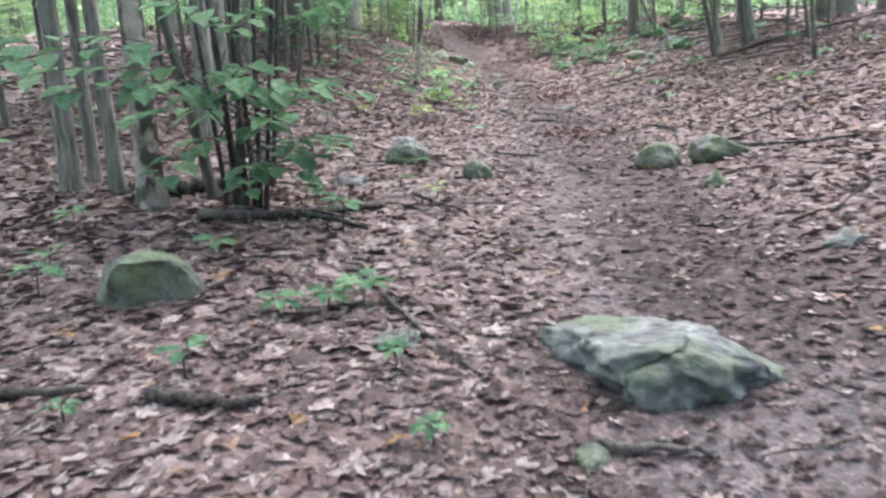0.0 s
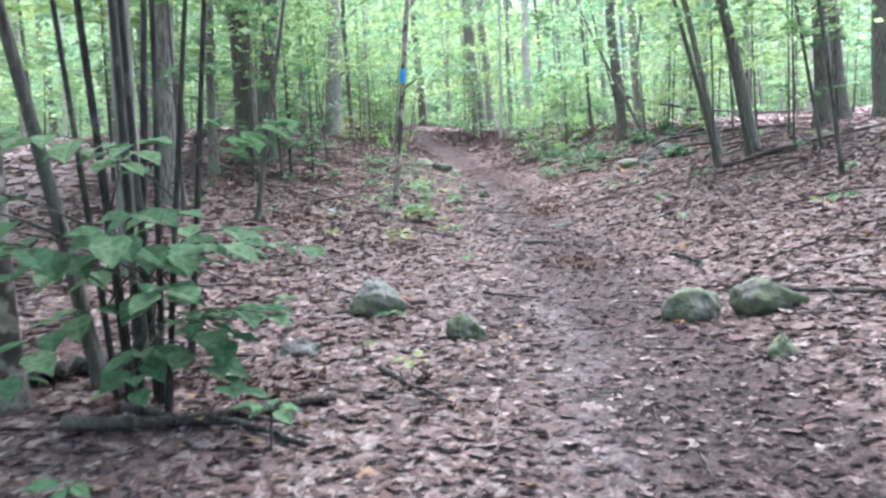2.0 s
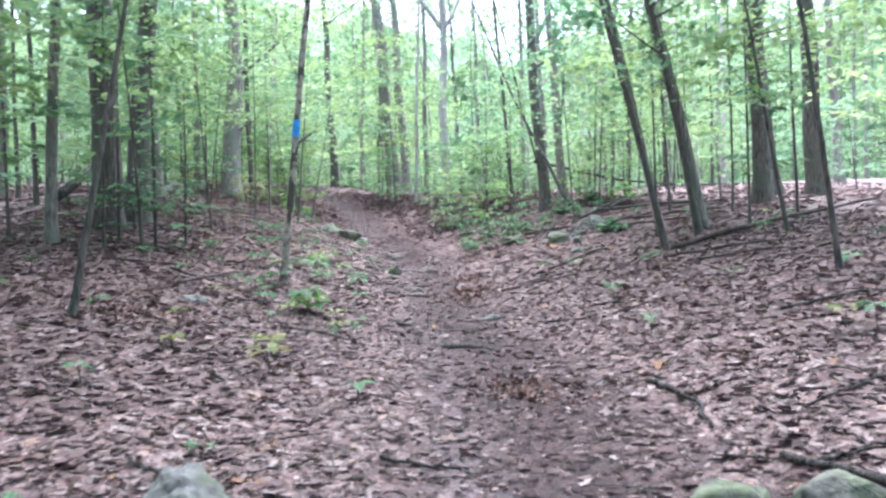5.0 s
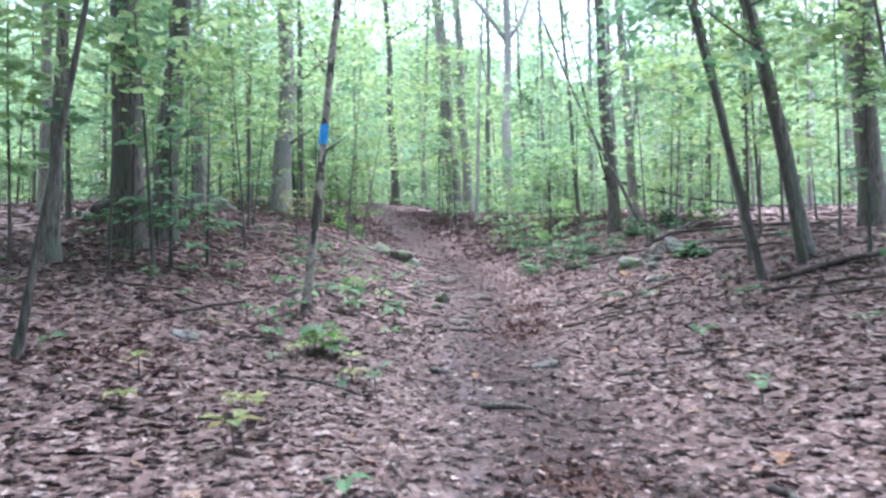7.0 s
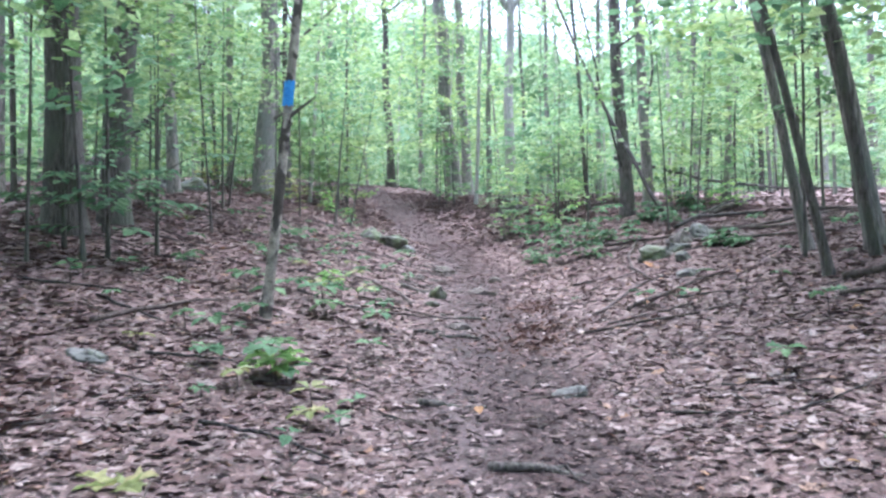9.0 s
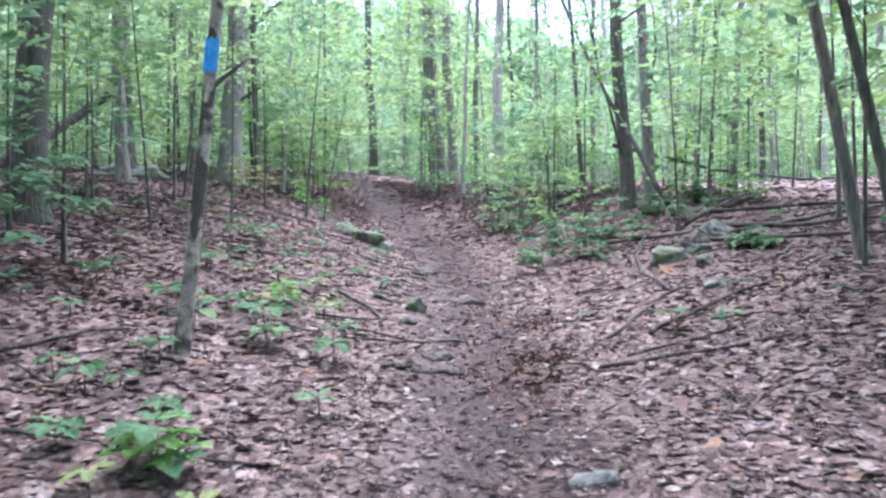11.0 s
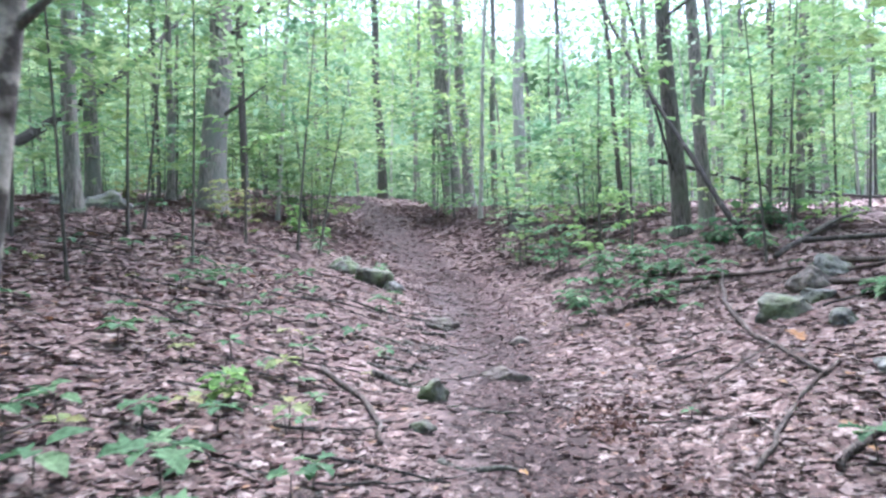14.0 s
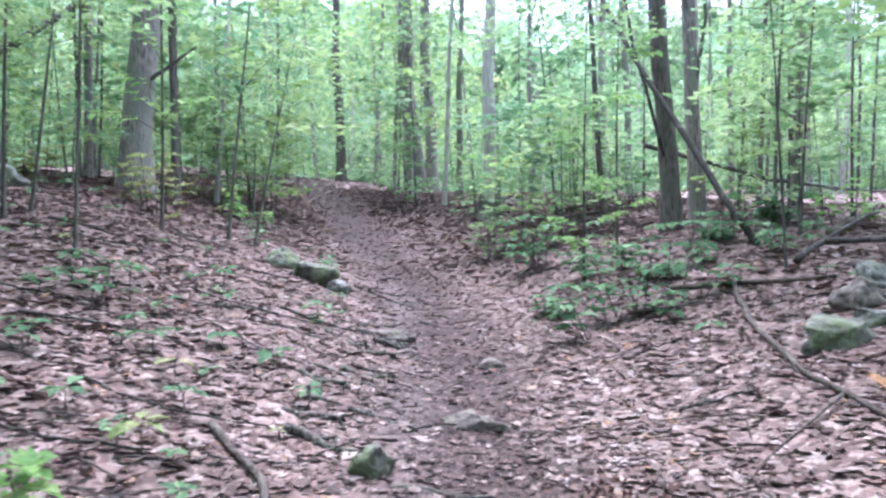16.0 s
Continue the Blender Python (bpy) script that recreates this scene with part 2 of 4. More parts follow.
def packed(x, y):
    """The hard paler strip along the near side of the trail, broad where the trail nears the top."""
    u = x - trail_x(y) + 0.42 - 0.2 / (1 + np.exp(19 - y)) + 0.07 * np.sin(1.7 * y + 1)
    return np.exp(-((u / 0.2) ** 2)) * (0.4 + 0.35 / (1 + np.exp(y - 8)) + 0.25 / (1 + np.exp(17.5 - y))) / (1 + np.exp(2 * (y - 23))) + 0.9 * np.exp(-(((x - 1.2) / 0.35) ** 2) - ((y - 2.1) / 0.45) ** 2)


# ---- mesh helpers ----
def mesh_object(name, verts, faces, mat, parent=None, label="", smooth=False):
    me = bpy.data.meshes.new(name)
    me.from_pydata([tuple(v) for v in verts] if not isinstance(verts, np.ndarray) else verts.tolist(), [], faces)
    me.materials.append(mat)
    if smooth:
        me.polygons.foreach_set("use_smooth", [True] * len(me.polygons))
    me.update()
    return shared(name, me, parent, label)


def shared(name, me, parent=None, label=""):
    ob = new(name, me)
    ob.parent = parent
    return tagged(ob, label)


def thing(name, label, category, group="", kind="", at=(0, 0, 0)):
    ob = new(name)
    ob.empty_display_size = 0.1
    ob.location = at
    return tagged(ob, label, category, group, kind)


def tube(points, radii, sides=8, wobble=0.0, rng=None, close=True):
    """Verts and faces of a tapered round bar along points."""
    verts, faces = [], []
    pts = [Vector(p) for p in points]
    for i, (p, r) in enumerate(zip(pts, radii)):
        d = (pts[min(i + 1, len(pts) - 1)] - pts[max(i - 1, 0)]).normalized()
        a = d.orthogonal().normalized() if abs(d.z) < 0.9 else (Vector((1, 0, 0)) - d * d.x).normalized()
        b = d.cross(a)
        for k in range(sides):
            w = 2 * math.pi * k / sides
            rr = r * (1 + (rng.uniform(-wobble, wobble) if rng else 0))
            verts.append(p + (a * math.cos(w) + b * math.sin(w)) * rr)
    for i in range(len(pts) - 1):
        for k in range(sides):
            k2 = (k + 1) % sides
            faces.append((i * sides + k, i * sides + k2, (i + 1) * sides + k2, (i + 1) * sides + k))
    if close:
        faces.append(tuple(range(sides))[::-1])
        faces.append(tuple((len(pts) - 1) * sides + k for k in range(sides)))
    return verts, faces


def join(pieces):
    verts, faces = [], []
    for v, f in pieces:
        n = len(verts)
        verts += v
        faces += [tuple(i + n for i in q) for q in f]
    return verts, faces


OVATE = np.array([(0, 0, 0), (-0.36, 0.26, 0.07), (-0.3, 0.7, 0.05), (0, 1, -0.04), (0.3, 0.7, 0.05), (0.36, 0.26, 0.07)])
OVATE_FACES = [(0, 3, 2, 1), (0, 5, 4, 3)]
LOBED = np.array([(0, 0, 0), (-0.3, 0.05, 0.03), (-0.22, 0.26, 0.03), (-0.56, 0.5, 0.1), (-0.24, 0.56, 0.03), (-0.26, 0.82, 0.05), (0, 1, -0.05),
                  (0.26, 0.82, 0.05), (0.24, 0.56, 0.03), (0.56, 0.5, 0.1), (0.22, 0.26, 0.03), (0.3, 0.05, 0.03), (0, 0.5, 0)])
LOBED_FACES = [(0, 12, 2, 1), (12, 4, 3, 2), (12, 6, 5, 4), (12, 8, 7, 6), (12, 10, 9, 8), (12, 0, 11, 10)]


RAGGED = np.array([(0, 0, 0), (-0.34, 0.1, 0.05), (-0.17, 0.38, 0.0), (-0.44, 0.68, 0.1), (0, 1, -0.06), (0.4, 0.74, 0.06), (0.15, 0.42, 0.02), (0.38, 0.06, 0.1)])
RAGGED_FACES = [(0, 7, 6, 1), (1, 6, 5, 2), (2, 5, 4, 3)]
TUFT = np.array([(0, 0, 0), (-0.36, 0.4, 0.06), (0.02, 1, -0.04), (0.36, 0.52, 0.06)])
SHAPES = {False: (OVATE, OVATE_FACES), True: (LOBED, LOBED_FACES), "ragged": (RAGGED, RAGGED_FACES), "tuft": (TUFT, [(0, 3, 2, 1)])}


def leaf_field(places, sizes, rng, tilt=0.35, curl=1.0, lobed=False, droop=0.0):
    """Verts and faces of many leaves lying or hanging at the places given."""
    base, base_faces = SHAPES[lobed]
    n, k = len(places), len(base)
    t = np.repeat(base[None], n, 0) * sizes[:, None, None]
    t[:, :, 1] -= 0.5 * sizes[:, None]
    t[:, :, 0] *= rng.uniform(0.75, 1.25, n)[:, None]
    t[:, :, 2] *= (curl * rng.uniform(-1.0, 2.6, n))[:, None]
    ax, ay, az = rng.normal(0, tilt, n) - droop, rng.normal(0, tilt, n), rng.uniform(0, 2 * np.pi, n)
    for a, (i, j) in ((ax, (1, 2)), (ay, (2, 0)), (az, (0, 1))):
        c, s = np.cos(a)[:, None], np.sin(a)[:, None]
        p, q = t[:, :, i].copy(), t[:, :, j].copy()
        t[:, :, i], t[:, :, j] = c * p - s * q, s * p + c * q
    t += places[:, None, :]
    f = np.concatenate([(np.array(base_faces)[None] + (np.arange(n) * k)[:, None, None]).reshape(-1, 4)])
    return t.reshape(-1, 3), f.tolist()


# ---- ground ----
def ground_sheet():
    xs = np.unique(np.concatenate([np.linspace(-400, -60, 12), np.linspace(-60, -9, 35), np.arange(-9, 11, 0.14), np.linspace(11, 60, 35), np.linspace(60, 400, 12)]).round(3))
    ys = np.unique(np.concatenate([np.linspace(-400, -40, 12), np.linspace(-40, -2, 26), np.arange(-2, 40, 0.16), np.linspace(40, 90, 40), np.linspace(90, 500, 14)]).round(3))
    gx, gy = np.meshgrid(xs, ys)
    verts = np.stack([gx, gy, land(gx, gy)], -1).reshape(-1, 3)
    nx, ny = len(xs), len(ys)
    i = (np.arange(ny - 1)[:, None] * nx + np.arange(nx - 1)[None]).reshape(-1)
    faces = np.stack([i, i + 1, i + nx + 1, i + nx], -1).tolist()
    ob = mesh_object("ground", verts, faces, SOIL, smooth=True)
    worn = ob.data.attributes.new("trodden", "FLOAT", "POINT")
    worn.data.foreach_set("value", trodden(verts[:, 0], verts[:, 1]).astype(np.float32))
    strip = ob.data.attributes.new("packed", "FLOAT", "POINT")
    strip.data.foreach_set("value", packed(verts[:, 0], verts[:, 1]).astype(np.float32))
    return tagged(ob, "sloping forest floor of dark soil with a trodden earth trail", "ground", kind="structure")


ground_sheet()


def litter(name, label, n, x0, x1, y0, y1, size, mat, seed, on_trail, lobed=False, tilt=0.16, only_trail=False, curl=0.65, gather=False):
    rng = np.random.default_rng(seed)
    x, y = rng.uniform(x0, x1, n), rng.uniform(y0, y1, n)
    if gather:
        x, y = rng.normal((x0 + x1) / 2, (x1 - x0) / 2, n), rng.normal((y0 + y1) / 2, (y1 - y0) / 2, n)
    w = trodden(x, y)
    keep = rng.random(n) < ((w * on_trail * (1 - 0.6 * packed(x, y))) if only_trail else (1 - w * (1 - on_trail)))
    x, y = x[keep], y[keep]
    s = size * np.clip(rng.lognormal(0, 0.38, len(x)), 0.45, 2.1)
    p = np.stack([x, y, land(x, y) + 0.003 + rng.random(len(x)) * 0.008], -1)
    verts, faces = leaf_field(p, s, rng, tilt, curl, lobed)
    return tagged(mesh_object(name, verts, faces, mat), label, "leaf litter", kind="stuff")


litter("leaf_litter", "dry tan and brown fallen leaves covering the forest floor", 28000, -4.5, 6.5, 0.2, 14, 0.04, LITTER, 3, 0.06)
litter("leaf_litter", "dry ragged fallen leaves covering the forest floor", 76000, -4.5, 6.5, 0.2, 14, 0.048, LITTER, 11, 0.05, "ragged", 0.18)
litter("leaf_litter", "dry ragged fallen leaves covering the forest floor", 56000, -5, 7.5, 14, 24, 0.056, LITTER, 4, 0.06, "ragged", 0.12)
litter("leaf_litter", "lobed brown maple leaves scattered over the forest floor", 13000, -4, 6, 0.2, 20, 0.066, LITTER, 5, 0.04, True)
litter("leaf_litter", "dry leaves on the far rise of the forest floor", 70000, -7, 8, 23, 37, 0.085, LITTER, 6, 0.06, "tuft", 0.15)
litter("leaf_litter", "dry leaves deep in the wood", 22000, -16, 18, 22, 48, 0.13, LITTER, 12, 0.06, "tuft", 0.2)
litter("leaf_litter", "dry leaves on the outer banks of the forest floor", 14000, -14, -4.5, 2, 24, 0.12, LITTER, 7, 0.3, "tuft", 0.1)
litter("leaf_litter", "dry leaves on the outer banks of the forest floor", 14000, 6.5, 17, 4, 24, 0.12, LITTER, 8, 0.3, "tuft", 0.1)
litter("leaf_crumbs", "crushed dark leaf fragments trodden into the trail", 60000, -0.4, 3.0, 0.2, 24, 0.032, CRUMBS, 9, 1.0, "ragged", only_trail=True)
litter("leaf_crumbs", "crushed leaf fragments on the far part of the trail", 16000, -5, 3.0, 23, 45, 0.05, CRUMBS, 10, 0.9, only_trail=True)
for i, (x, y, w, d) in enumerate(((1.35, 8.1, 0.16, 0.25), (1.6, 12.6, 0.22, 0.3), (1.85, 13.3, 0.22, 0.22), (2.0, 14.8, 0.16, 0.3), (-1.4, 9.6, 0.35, 0.4), (-1.9, 13.4, 0.4, 0.35), (-1.0, 4.6, 0.3, 0.2), (-2.1, 16.6, 0.5, 0.6))):
    litter("leaf_drift", "drift of curled russet leaves blown together", 240, x - w, x + w, y - d, y + d, 0.048, RUSSET, 70 + i, 1.0, "ragged", 0.35, curl=1.2, gather=True)


# ---- trees ----
class Stem:
    """The line of a trunk: where its middle is and how thick it is at a height."""

    def __init__(self, x, y, r, lean, height, seed, lean_y=0.0, bend=0.0, taper=0.72):
        rng = random.Random(seed)
        self.x, self.y, self.r, self.lean, self.h, self.lean_y, self.bend, self.taper = x, y, r, lean, height, lean_y, bend, taper
        self.z = ground_at(x, y)
        self.a, self.b = rng.uniform(0, 6), rng.uniform(0, 6)

    def mid(self, h):
        s = max(h, 0)
        wave = min(s, 3) / 3 * max(self.r * 0.3, 0.022)
        bow = self.bend * s * s / (self.h * self.h) * self.h
        return Vector((self.lean * s + bow + wave * math.sin(1.1 * s + self.a), self.lean_y * s + wave * math.sin(0.9 * s + self.b), h))

    def radius(self, h):
        flare = 0.32 * math.exp(-max(h, 0) / (2.2 * self.r + 0.05))
        return self.r * (1 + flare) * (1 - self.taper * max(h, 0) / self.h)


def trunk_mesh(st, mat, parent, sides=12, seed=0, low=-0.12):
    rng = random.Random(seed)
    hs, h = [], low
    while h < st.h:
        hs.append(h)
        h += 0.14 if h < 0.6 else 0.4 if h < 5 else 1.2
    hs.append(st.h)
    ridges = [rng.uniform(-0.1, 0.12) for _ in range(sides)]
    verts, faces = [], []
    for h in hs:
        c, r = st.mid(h), st.radius(h)
        root = math.exp(-max(h, 0) / 0.2)
        for k in range(sides):
            w = 2 * math.pi * k / sides
            rr = r * (1 + ridges[k] * (0.5 + 1.3 * root) + rng.uniform(-0.05, 0.05))
            verts.append((c.x + rr * math.cos(w), c.y + rr * math.sin(w), c.z))
    for i in range(len(hs) - 1):
        for k in range(sides):
            k2 = (k + 1) % sides
            faces.append((i * sides + k, i * sides + k2, (i + 1) * sides + k2, (i + 1) * sides + k))
    faces.append(tuple((len(hs) - 1) * sides + k for k in range(sides)))
    return mesh_object("trunk", verts, faces, mat, parent, smooth=True)


def limb_points(start, way, length, rng, droop=0.0, steps=5):
    pts, p, d = [start], Vector(start), Vector(way).normalized()
    for i in range(steps):
        d = (d + Vector((rng.uniform(-0.18, 0.18), rng.uniform(-0.18, 0.18), rng.uniform(-0.1, 0.14) - droop))).normalized()
        p = p + d * (length / steps)
        pts.append(p.copy())
    return pts


def spray(tip, length, count, rng, size):
    """Places and sizes of the leaves of one flat twig spray."""
    p = rng.normal(0, 1, (count, 3)) * np.array([length, length, 0.09 * length + 0.02])
    return p + np.array(tip), size * rng.uniform(0.65, 1.3, count)


def crown_mesh(name, seed, radius, height, sprays, per, size, mat, droop=0.15, shape=False):
    """A crown of flat leaf sprays on an uneven outline with gaps, its foot at the origin."""
    rng = np.random.default_rng(seed)
    places, sizes = [], []
    for _ in range(sprays):
        h = rng.random() ** 0.85
        reach = radius * (0.35 + 0.65 * math.sin(math.pi * min(0.12 + 0.88 * h, 1.0)))
        a, q = rng.uniform(0, 2 * np.pi), math.sqrt(rng.uniform(0.05, 1)) * rng.uniform(0.7, 1.15)
        p, s = spray((math.cos(a) * reach * q, math.sin(a) * reach * q, h * height), rng.uniform(0.22, 0.5) * radius * 0.55, per, rng, size)
        places.append(p), sizes.append(s)
    verts, faces = leaf_field(np.concatenate(places), np.concatenate(sizes), rng, 0.33, 1.0, shape, droop)
    me = bpy.data.meshes.new(name)
    me.from_pydata(verts.tolist(), [], faces)
    me.materials.append(mat)
    return me


CROWNS = [crown_mesh("crown", 20 + i, 3.0, 9.0, 38, 41, 0.14, CANOPY, shape="tuft") for i in range(4)]
BUSH_CROWNS = [crown_mesh("crown", 60 + i, 0.75, 1.7, 15, 13, 0.115, GREEN) for i in range(5)]
SAPLING_CROWNS = [crown_mesh("crown", 40 + i, 1.25, 3.6, 34, 23, 0.118, GREEN, shape="tuft") for i in range(5)]


def tree(x, y, r, lean=0.0, height=16.0, mat=None, seed=0, label="", limbs=4, crown_at=0.45, crown_scale=1.0, lean_y=0.0, bend=0.0, low_limbs=0):
    """A forest tree: tapered trunk with root flare, limbs and a leafy crown high up."""
    rng = random.Random(seed)
    st = Stem(x, y, r, lean, height, seed, lean_y, bend)
    t = thing("tree", label or "tall slender forest tree with grey-brown bark", "tree", "forest trees", at=(x, y, st.z))
    trunk_mesh(st, mat or BARK, t, 14 if r > 0.1 else 10, seed)
    for i in range(limbs + low_limbs):
        h = height * rng.uniform(0.38, 0.8) if i < limbs else rng.uniform(2.2, 0.35 * height)
        a, k = rng.uniform(0, 2 * math.pi), (1.0 if i < limbs else 0.6)
        pts = limb_points(st.mid(h), (math.cos(a), math.sin(a), rng.uniform(0.5, 1.2) if i < limbs else 0.3), k * height * rng.uniform(0.14, 0.24), rng)
        r0 = st.radius(h) * 0.42 * k
        v, f = tube(pts, [r0 * (1 - 0.85 * j / 5) for j in range(6)], 6, 0.08, rng)
        mesh_object("limb", v, f, mat or BARK, t, smooth=True)
    if crown_scale:
        crown_scale *= 0.62 if y > 18 else 1.0
        c = shared("crown", CROWNS[rng.randrange(4)], t, "airy crown of green leaves")
        c.location = st.mid(height * crown_at)
        c.rotation_euler = (0, 0, rng.uniform(0, 6.28))
        k = height * (1.08 - crown_at) / 9.0
        c.scale = (crown_scale * k * 1.1, crown_scale * k * 1.1, k)
    return t, st


def sapling(x, y, r, lean, height, seed, crown=1.0, crown_at=0.3, mat=None, label="", lean_y=0.0, twigs=6, bend=0.0):
    """A thin understorey tree with twigs and flat sprays of leaves."""
    rng = random.Random(seed)
    st = Stem(x, y, r, lean, height, seed, lean_y, bend, 0.85)
    t = thing("sapling", label or "thin understorey sapling with flat sprays of green leaves", "sapling", "understorey saplings", at=(x, y, st.z))
    trunk_mesh(st, mat or BARK_DARK, t, 8, seed)
    for i in range(twigs):
        h = height * rng.uniform(crown_at, 0.92)
        a = rng.uniform(0, 2 * math.pi)
        pts = limb_points(st.mid(h), (math.cos(a), math.sin(a), 0.35), height * rng.uniform(0.12, 0.24), rng, 0.03, 4)
        v, f = tube(pts, [st.radius(h) * 0.45 * (1 - 0.8 * j / 4) + 0.001 for j in range(5)], 5)
        mesh_object("branch", v, f, mat or BARK_DARK, t, smooth=True)
    if crown:
        small = height * (1.05 - crown_at) < 2.6
        c = shared("crown", (BUSH_CROWNS if small else SAPLING_CROWNS)[rng.randrange(5)], t, "loose sprays of green leaves")
        k = height * (1.05 - crown_at) / (1.7 if small else 3.6)
        c.location = st.mid(height * crown_at)
        c.rotation_euler = (0, 0, rng.uniform(0, 6.28))
        c.scale = (k * crown, k * crown, k)
    return t, st


# trees that stand near the trail
tree(2.13, 35.97, 0.29, -0.058, 20, BARK, 1, "large forest tree with grey-brown bark at the head of the trail")
tree(2.78, 38.2, 0.22, -0.029, 19, BARK, 2)


def add_limb(grown, h, way, length, r, mat, seed, droop=0.0):
    """One more limb on a tree that tree() has made."""
    t, st = grown
    pts = limb_points(st.mid(h), way, length, random.Random(seed), droop, 7)
    v, f = tube(pts, [r * (1 - 0.11 * j) for j in range(8)], 8, 0.08, random.Random(seed))
    mesh_object("limb", v, f, mat, t, smooth=True)


forked = tree(3.55, 29.4, 0.165, 0.02, 18, BARK_PALE, 3, "pale-barked forest tree with a forked top")
add_limb(forked, 6.0, (-0.5, 0, 1), 5, 0.09, BARK_PALE, 1)
add_limb(forked, 6.1, (0.4, 0.1, 1), 5, 0.08, BARK_PALE, 2)
paired = tree(5.32, 22.5, 0.145, -0.047, 16, BARK_DARK, 4, "dark-barked tree of a pair", low_limbs=1)
second = tree(5.96, 23.05, 0.125, -0.04, 16, BARK, 5, "grey-barked tree of a pair")
add_limb(second, 1.6, (0.2, -0.1, 1), 5.5, 0.035, BARK_DARK, 3)
stout = tree(-2.96, 23.95, 0.235, 0.05, 18, BARK, 6, "stout grey tree with a crooked low limb", low_limbs=1)
add_limb(stout, 1.7, (1, -0.2, 0.35), 1.3, 0.045, BARK_DARK, 4)
add_limb(stout, 3.2, (1, -0.1, 0.6), 2.2, 0.05, BARK_DARK, 5)
tree(-2.5, 24.6, 0.08, 0.0, 13, BARK_DARK, 7)
tree(-3.9, 24.5, 0.07, 0.016, 13, BARK, 8)
# crown enlarged out of view, to keep light off the left bank
tree(-4.9, 23.4, 0.13, 0.0, 15, BARK, 9, crown_scale=1.4)
tree(8.22, 24.2, 0.085, 0.058, 14, BARK, 11)
tree(8.86, 27.9, 0.07, 0.0, 13, BARK, 12)
tree(6.47, 29.9, 0.09, 0.016, 15, BARK, 13)
tree(5.93, 36.0, 0.1, 0.0, 16, BARK, 14)
tree(-0.6, 41.5, 0.19, -0.02, 17, BARK_DARK, 15, low_limbs=2)
tree(-3.5, 43.0, 0.14, 0.0, 15, BARK, 16)
# crown enlarged out of view, as on the tree at (-4.9, 23.4)
tree(-4.03, 20.7, 0.11, -0.01, 14, BARK, 17, crown_scale=1.3)
tree(-3.2, 14.45, 0.195, 0.02, 17, BARK_DARK, 18, "stout dark-barked tree growing beside its twin", low_limbs=2)
tree(-3.08, 15.5, 0.165, 0.073, 16, BARK_DARK, 19, "dark-barked twin trunk leaning slightly", low_limbs=2)
tree(4.85, 14.0, 0.062, -0.2, 11, BARK, 20, "slender tree leaning over the trail", crown_at=0.45, crown_scale=1.2)
tree(5.1, 13.2, 0.095, -0.185, 13, BARK, 21, "grey tree leaning over the trail", crown_at=0.45, crown_scale=1.2)
tree(9.4, 18.8, 0.22, -0.08, 17, BARK_DARK, 22, crown_scale=0.8)
# these two crowns hang above the view, widened to shade the trail
tree(-2.98, 9.9, 0.125, 0.03, 15, BARK, 23, crown_scale=1.7)
tree(-3.3, 12.7, 0.07, 0.05, 13, BARK, 24, crown_scale=1.5)
tree(7.7, 16.15, 0.16, 0.02, 16, BARK_DARK, 25, crown_scale=0.9)
tree(10.2, 18.3, 0.19, -0.04, 17, BARK_DARK, 26)
tree(-1.73, 4.34, 0.07, 0.03, 12, BARK_BLAZE, 27, "blotched grey trunk in a cluster of young trees", crown_scale=0.8)
tree(-2.04, 4.6, 0.048, -0.02, 12, BARK, 28, "young grey trunk in a cluster of trees", crown_scale=0.7)
tree(-2.3, 4.55, 0.058, 0.03, 12, BARK, 29, "straight young grey trunk in a cluster of trees", crown_scale=0.7)
tree(-2.25, 4.75, 0.04, 0.02, 10, BARK, 30, "thin young trunk in a cluster of trees", crown_scale=0.6)
# another crown above the view, made broad to shade the trail
tree(-2.1, 6.6, 0.085, 0.03, 13, BARK, 31, crown_scale=1.5)


def blazed_tree():
    """The marked tree: a slim blotched trunk with a blue paint blaze at head height."""
    t, st = tree(-0.555, 12.2, 0.045, 0.135, 11, BARK_BLAZE, 60, "slim leaning tree with blotched bark and a painted blue blaze", crown_scale=0.7, low_limbs=1)
    add_limb((t, st), 1.6, (0.8, -0.25, 0.6), 0.3, 0.022, BARK_DARK, 8)
    verts, faces, n, m = [], [], 7, 5
    for i in range(m):
        h = 1.695 + 0.2 * i / (m - 1)
        c, r = st.mid(h), st.radius(h) * 1.1 + 0.006
        for k in range(n):
            w = radians(-155 + 125 * k / (n - 1))
            verts.append((c.x + r * math.cos(w), c.y + r * math.sin(w), c.z + (0.008 * math.sin(2.7 * k) if i in (0, m - 1) else 0)))
    for i in range(m - 1):
        for k in range(n - 1):
            faces.append((i * n + k, i * n + k + 1, (i + 1) * n + k + 1, (i + 1) * n + k))
    mesh_object("blaze", verts, faces, PAINT, t, "rectangular blue painted trail blaze", smooth=True)


blazed_tree()

# thin stems near the trail
sapling(-1.86, 9.3, 0.028, 0.2, 5.5, 70, 0.8, 0.55)
sapling(4.3, 12.6, 0.045, -0.22, 7, 71, 0.8, 0.3)
sapling(4.9, 12.9, 0.05, -0.17, 7, 72, 0.8, 0.3)
sapling(4.23, 9.0, 0.028, -0.11, 5, 73, 0.7, 0.3)
sapling(5.2, 11.3, 0.028, -0.16, 5, 74, 0.8, 0.3)
sapling(6.24, 21.3, 0.028, 0.06, 5, 75, 0.7, 0.35)
sapling(-2.78, 19.95, 0.02, 0.13, 4, 76, 0.7, 0.4)
sapling(-1.04, 21.6, 0.024, 0.1, 4, 77, 0.6, 0.45)
sapling(-0.75, 21.9, 0.02, 0.2, 3, 78, 0.4, 0.5)
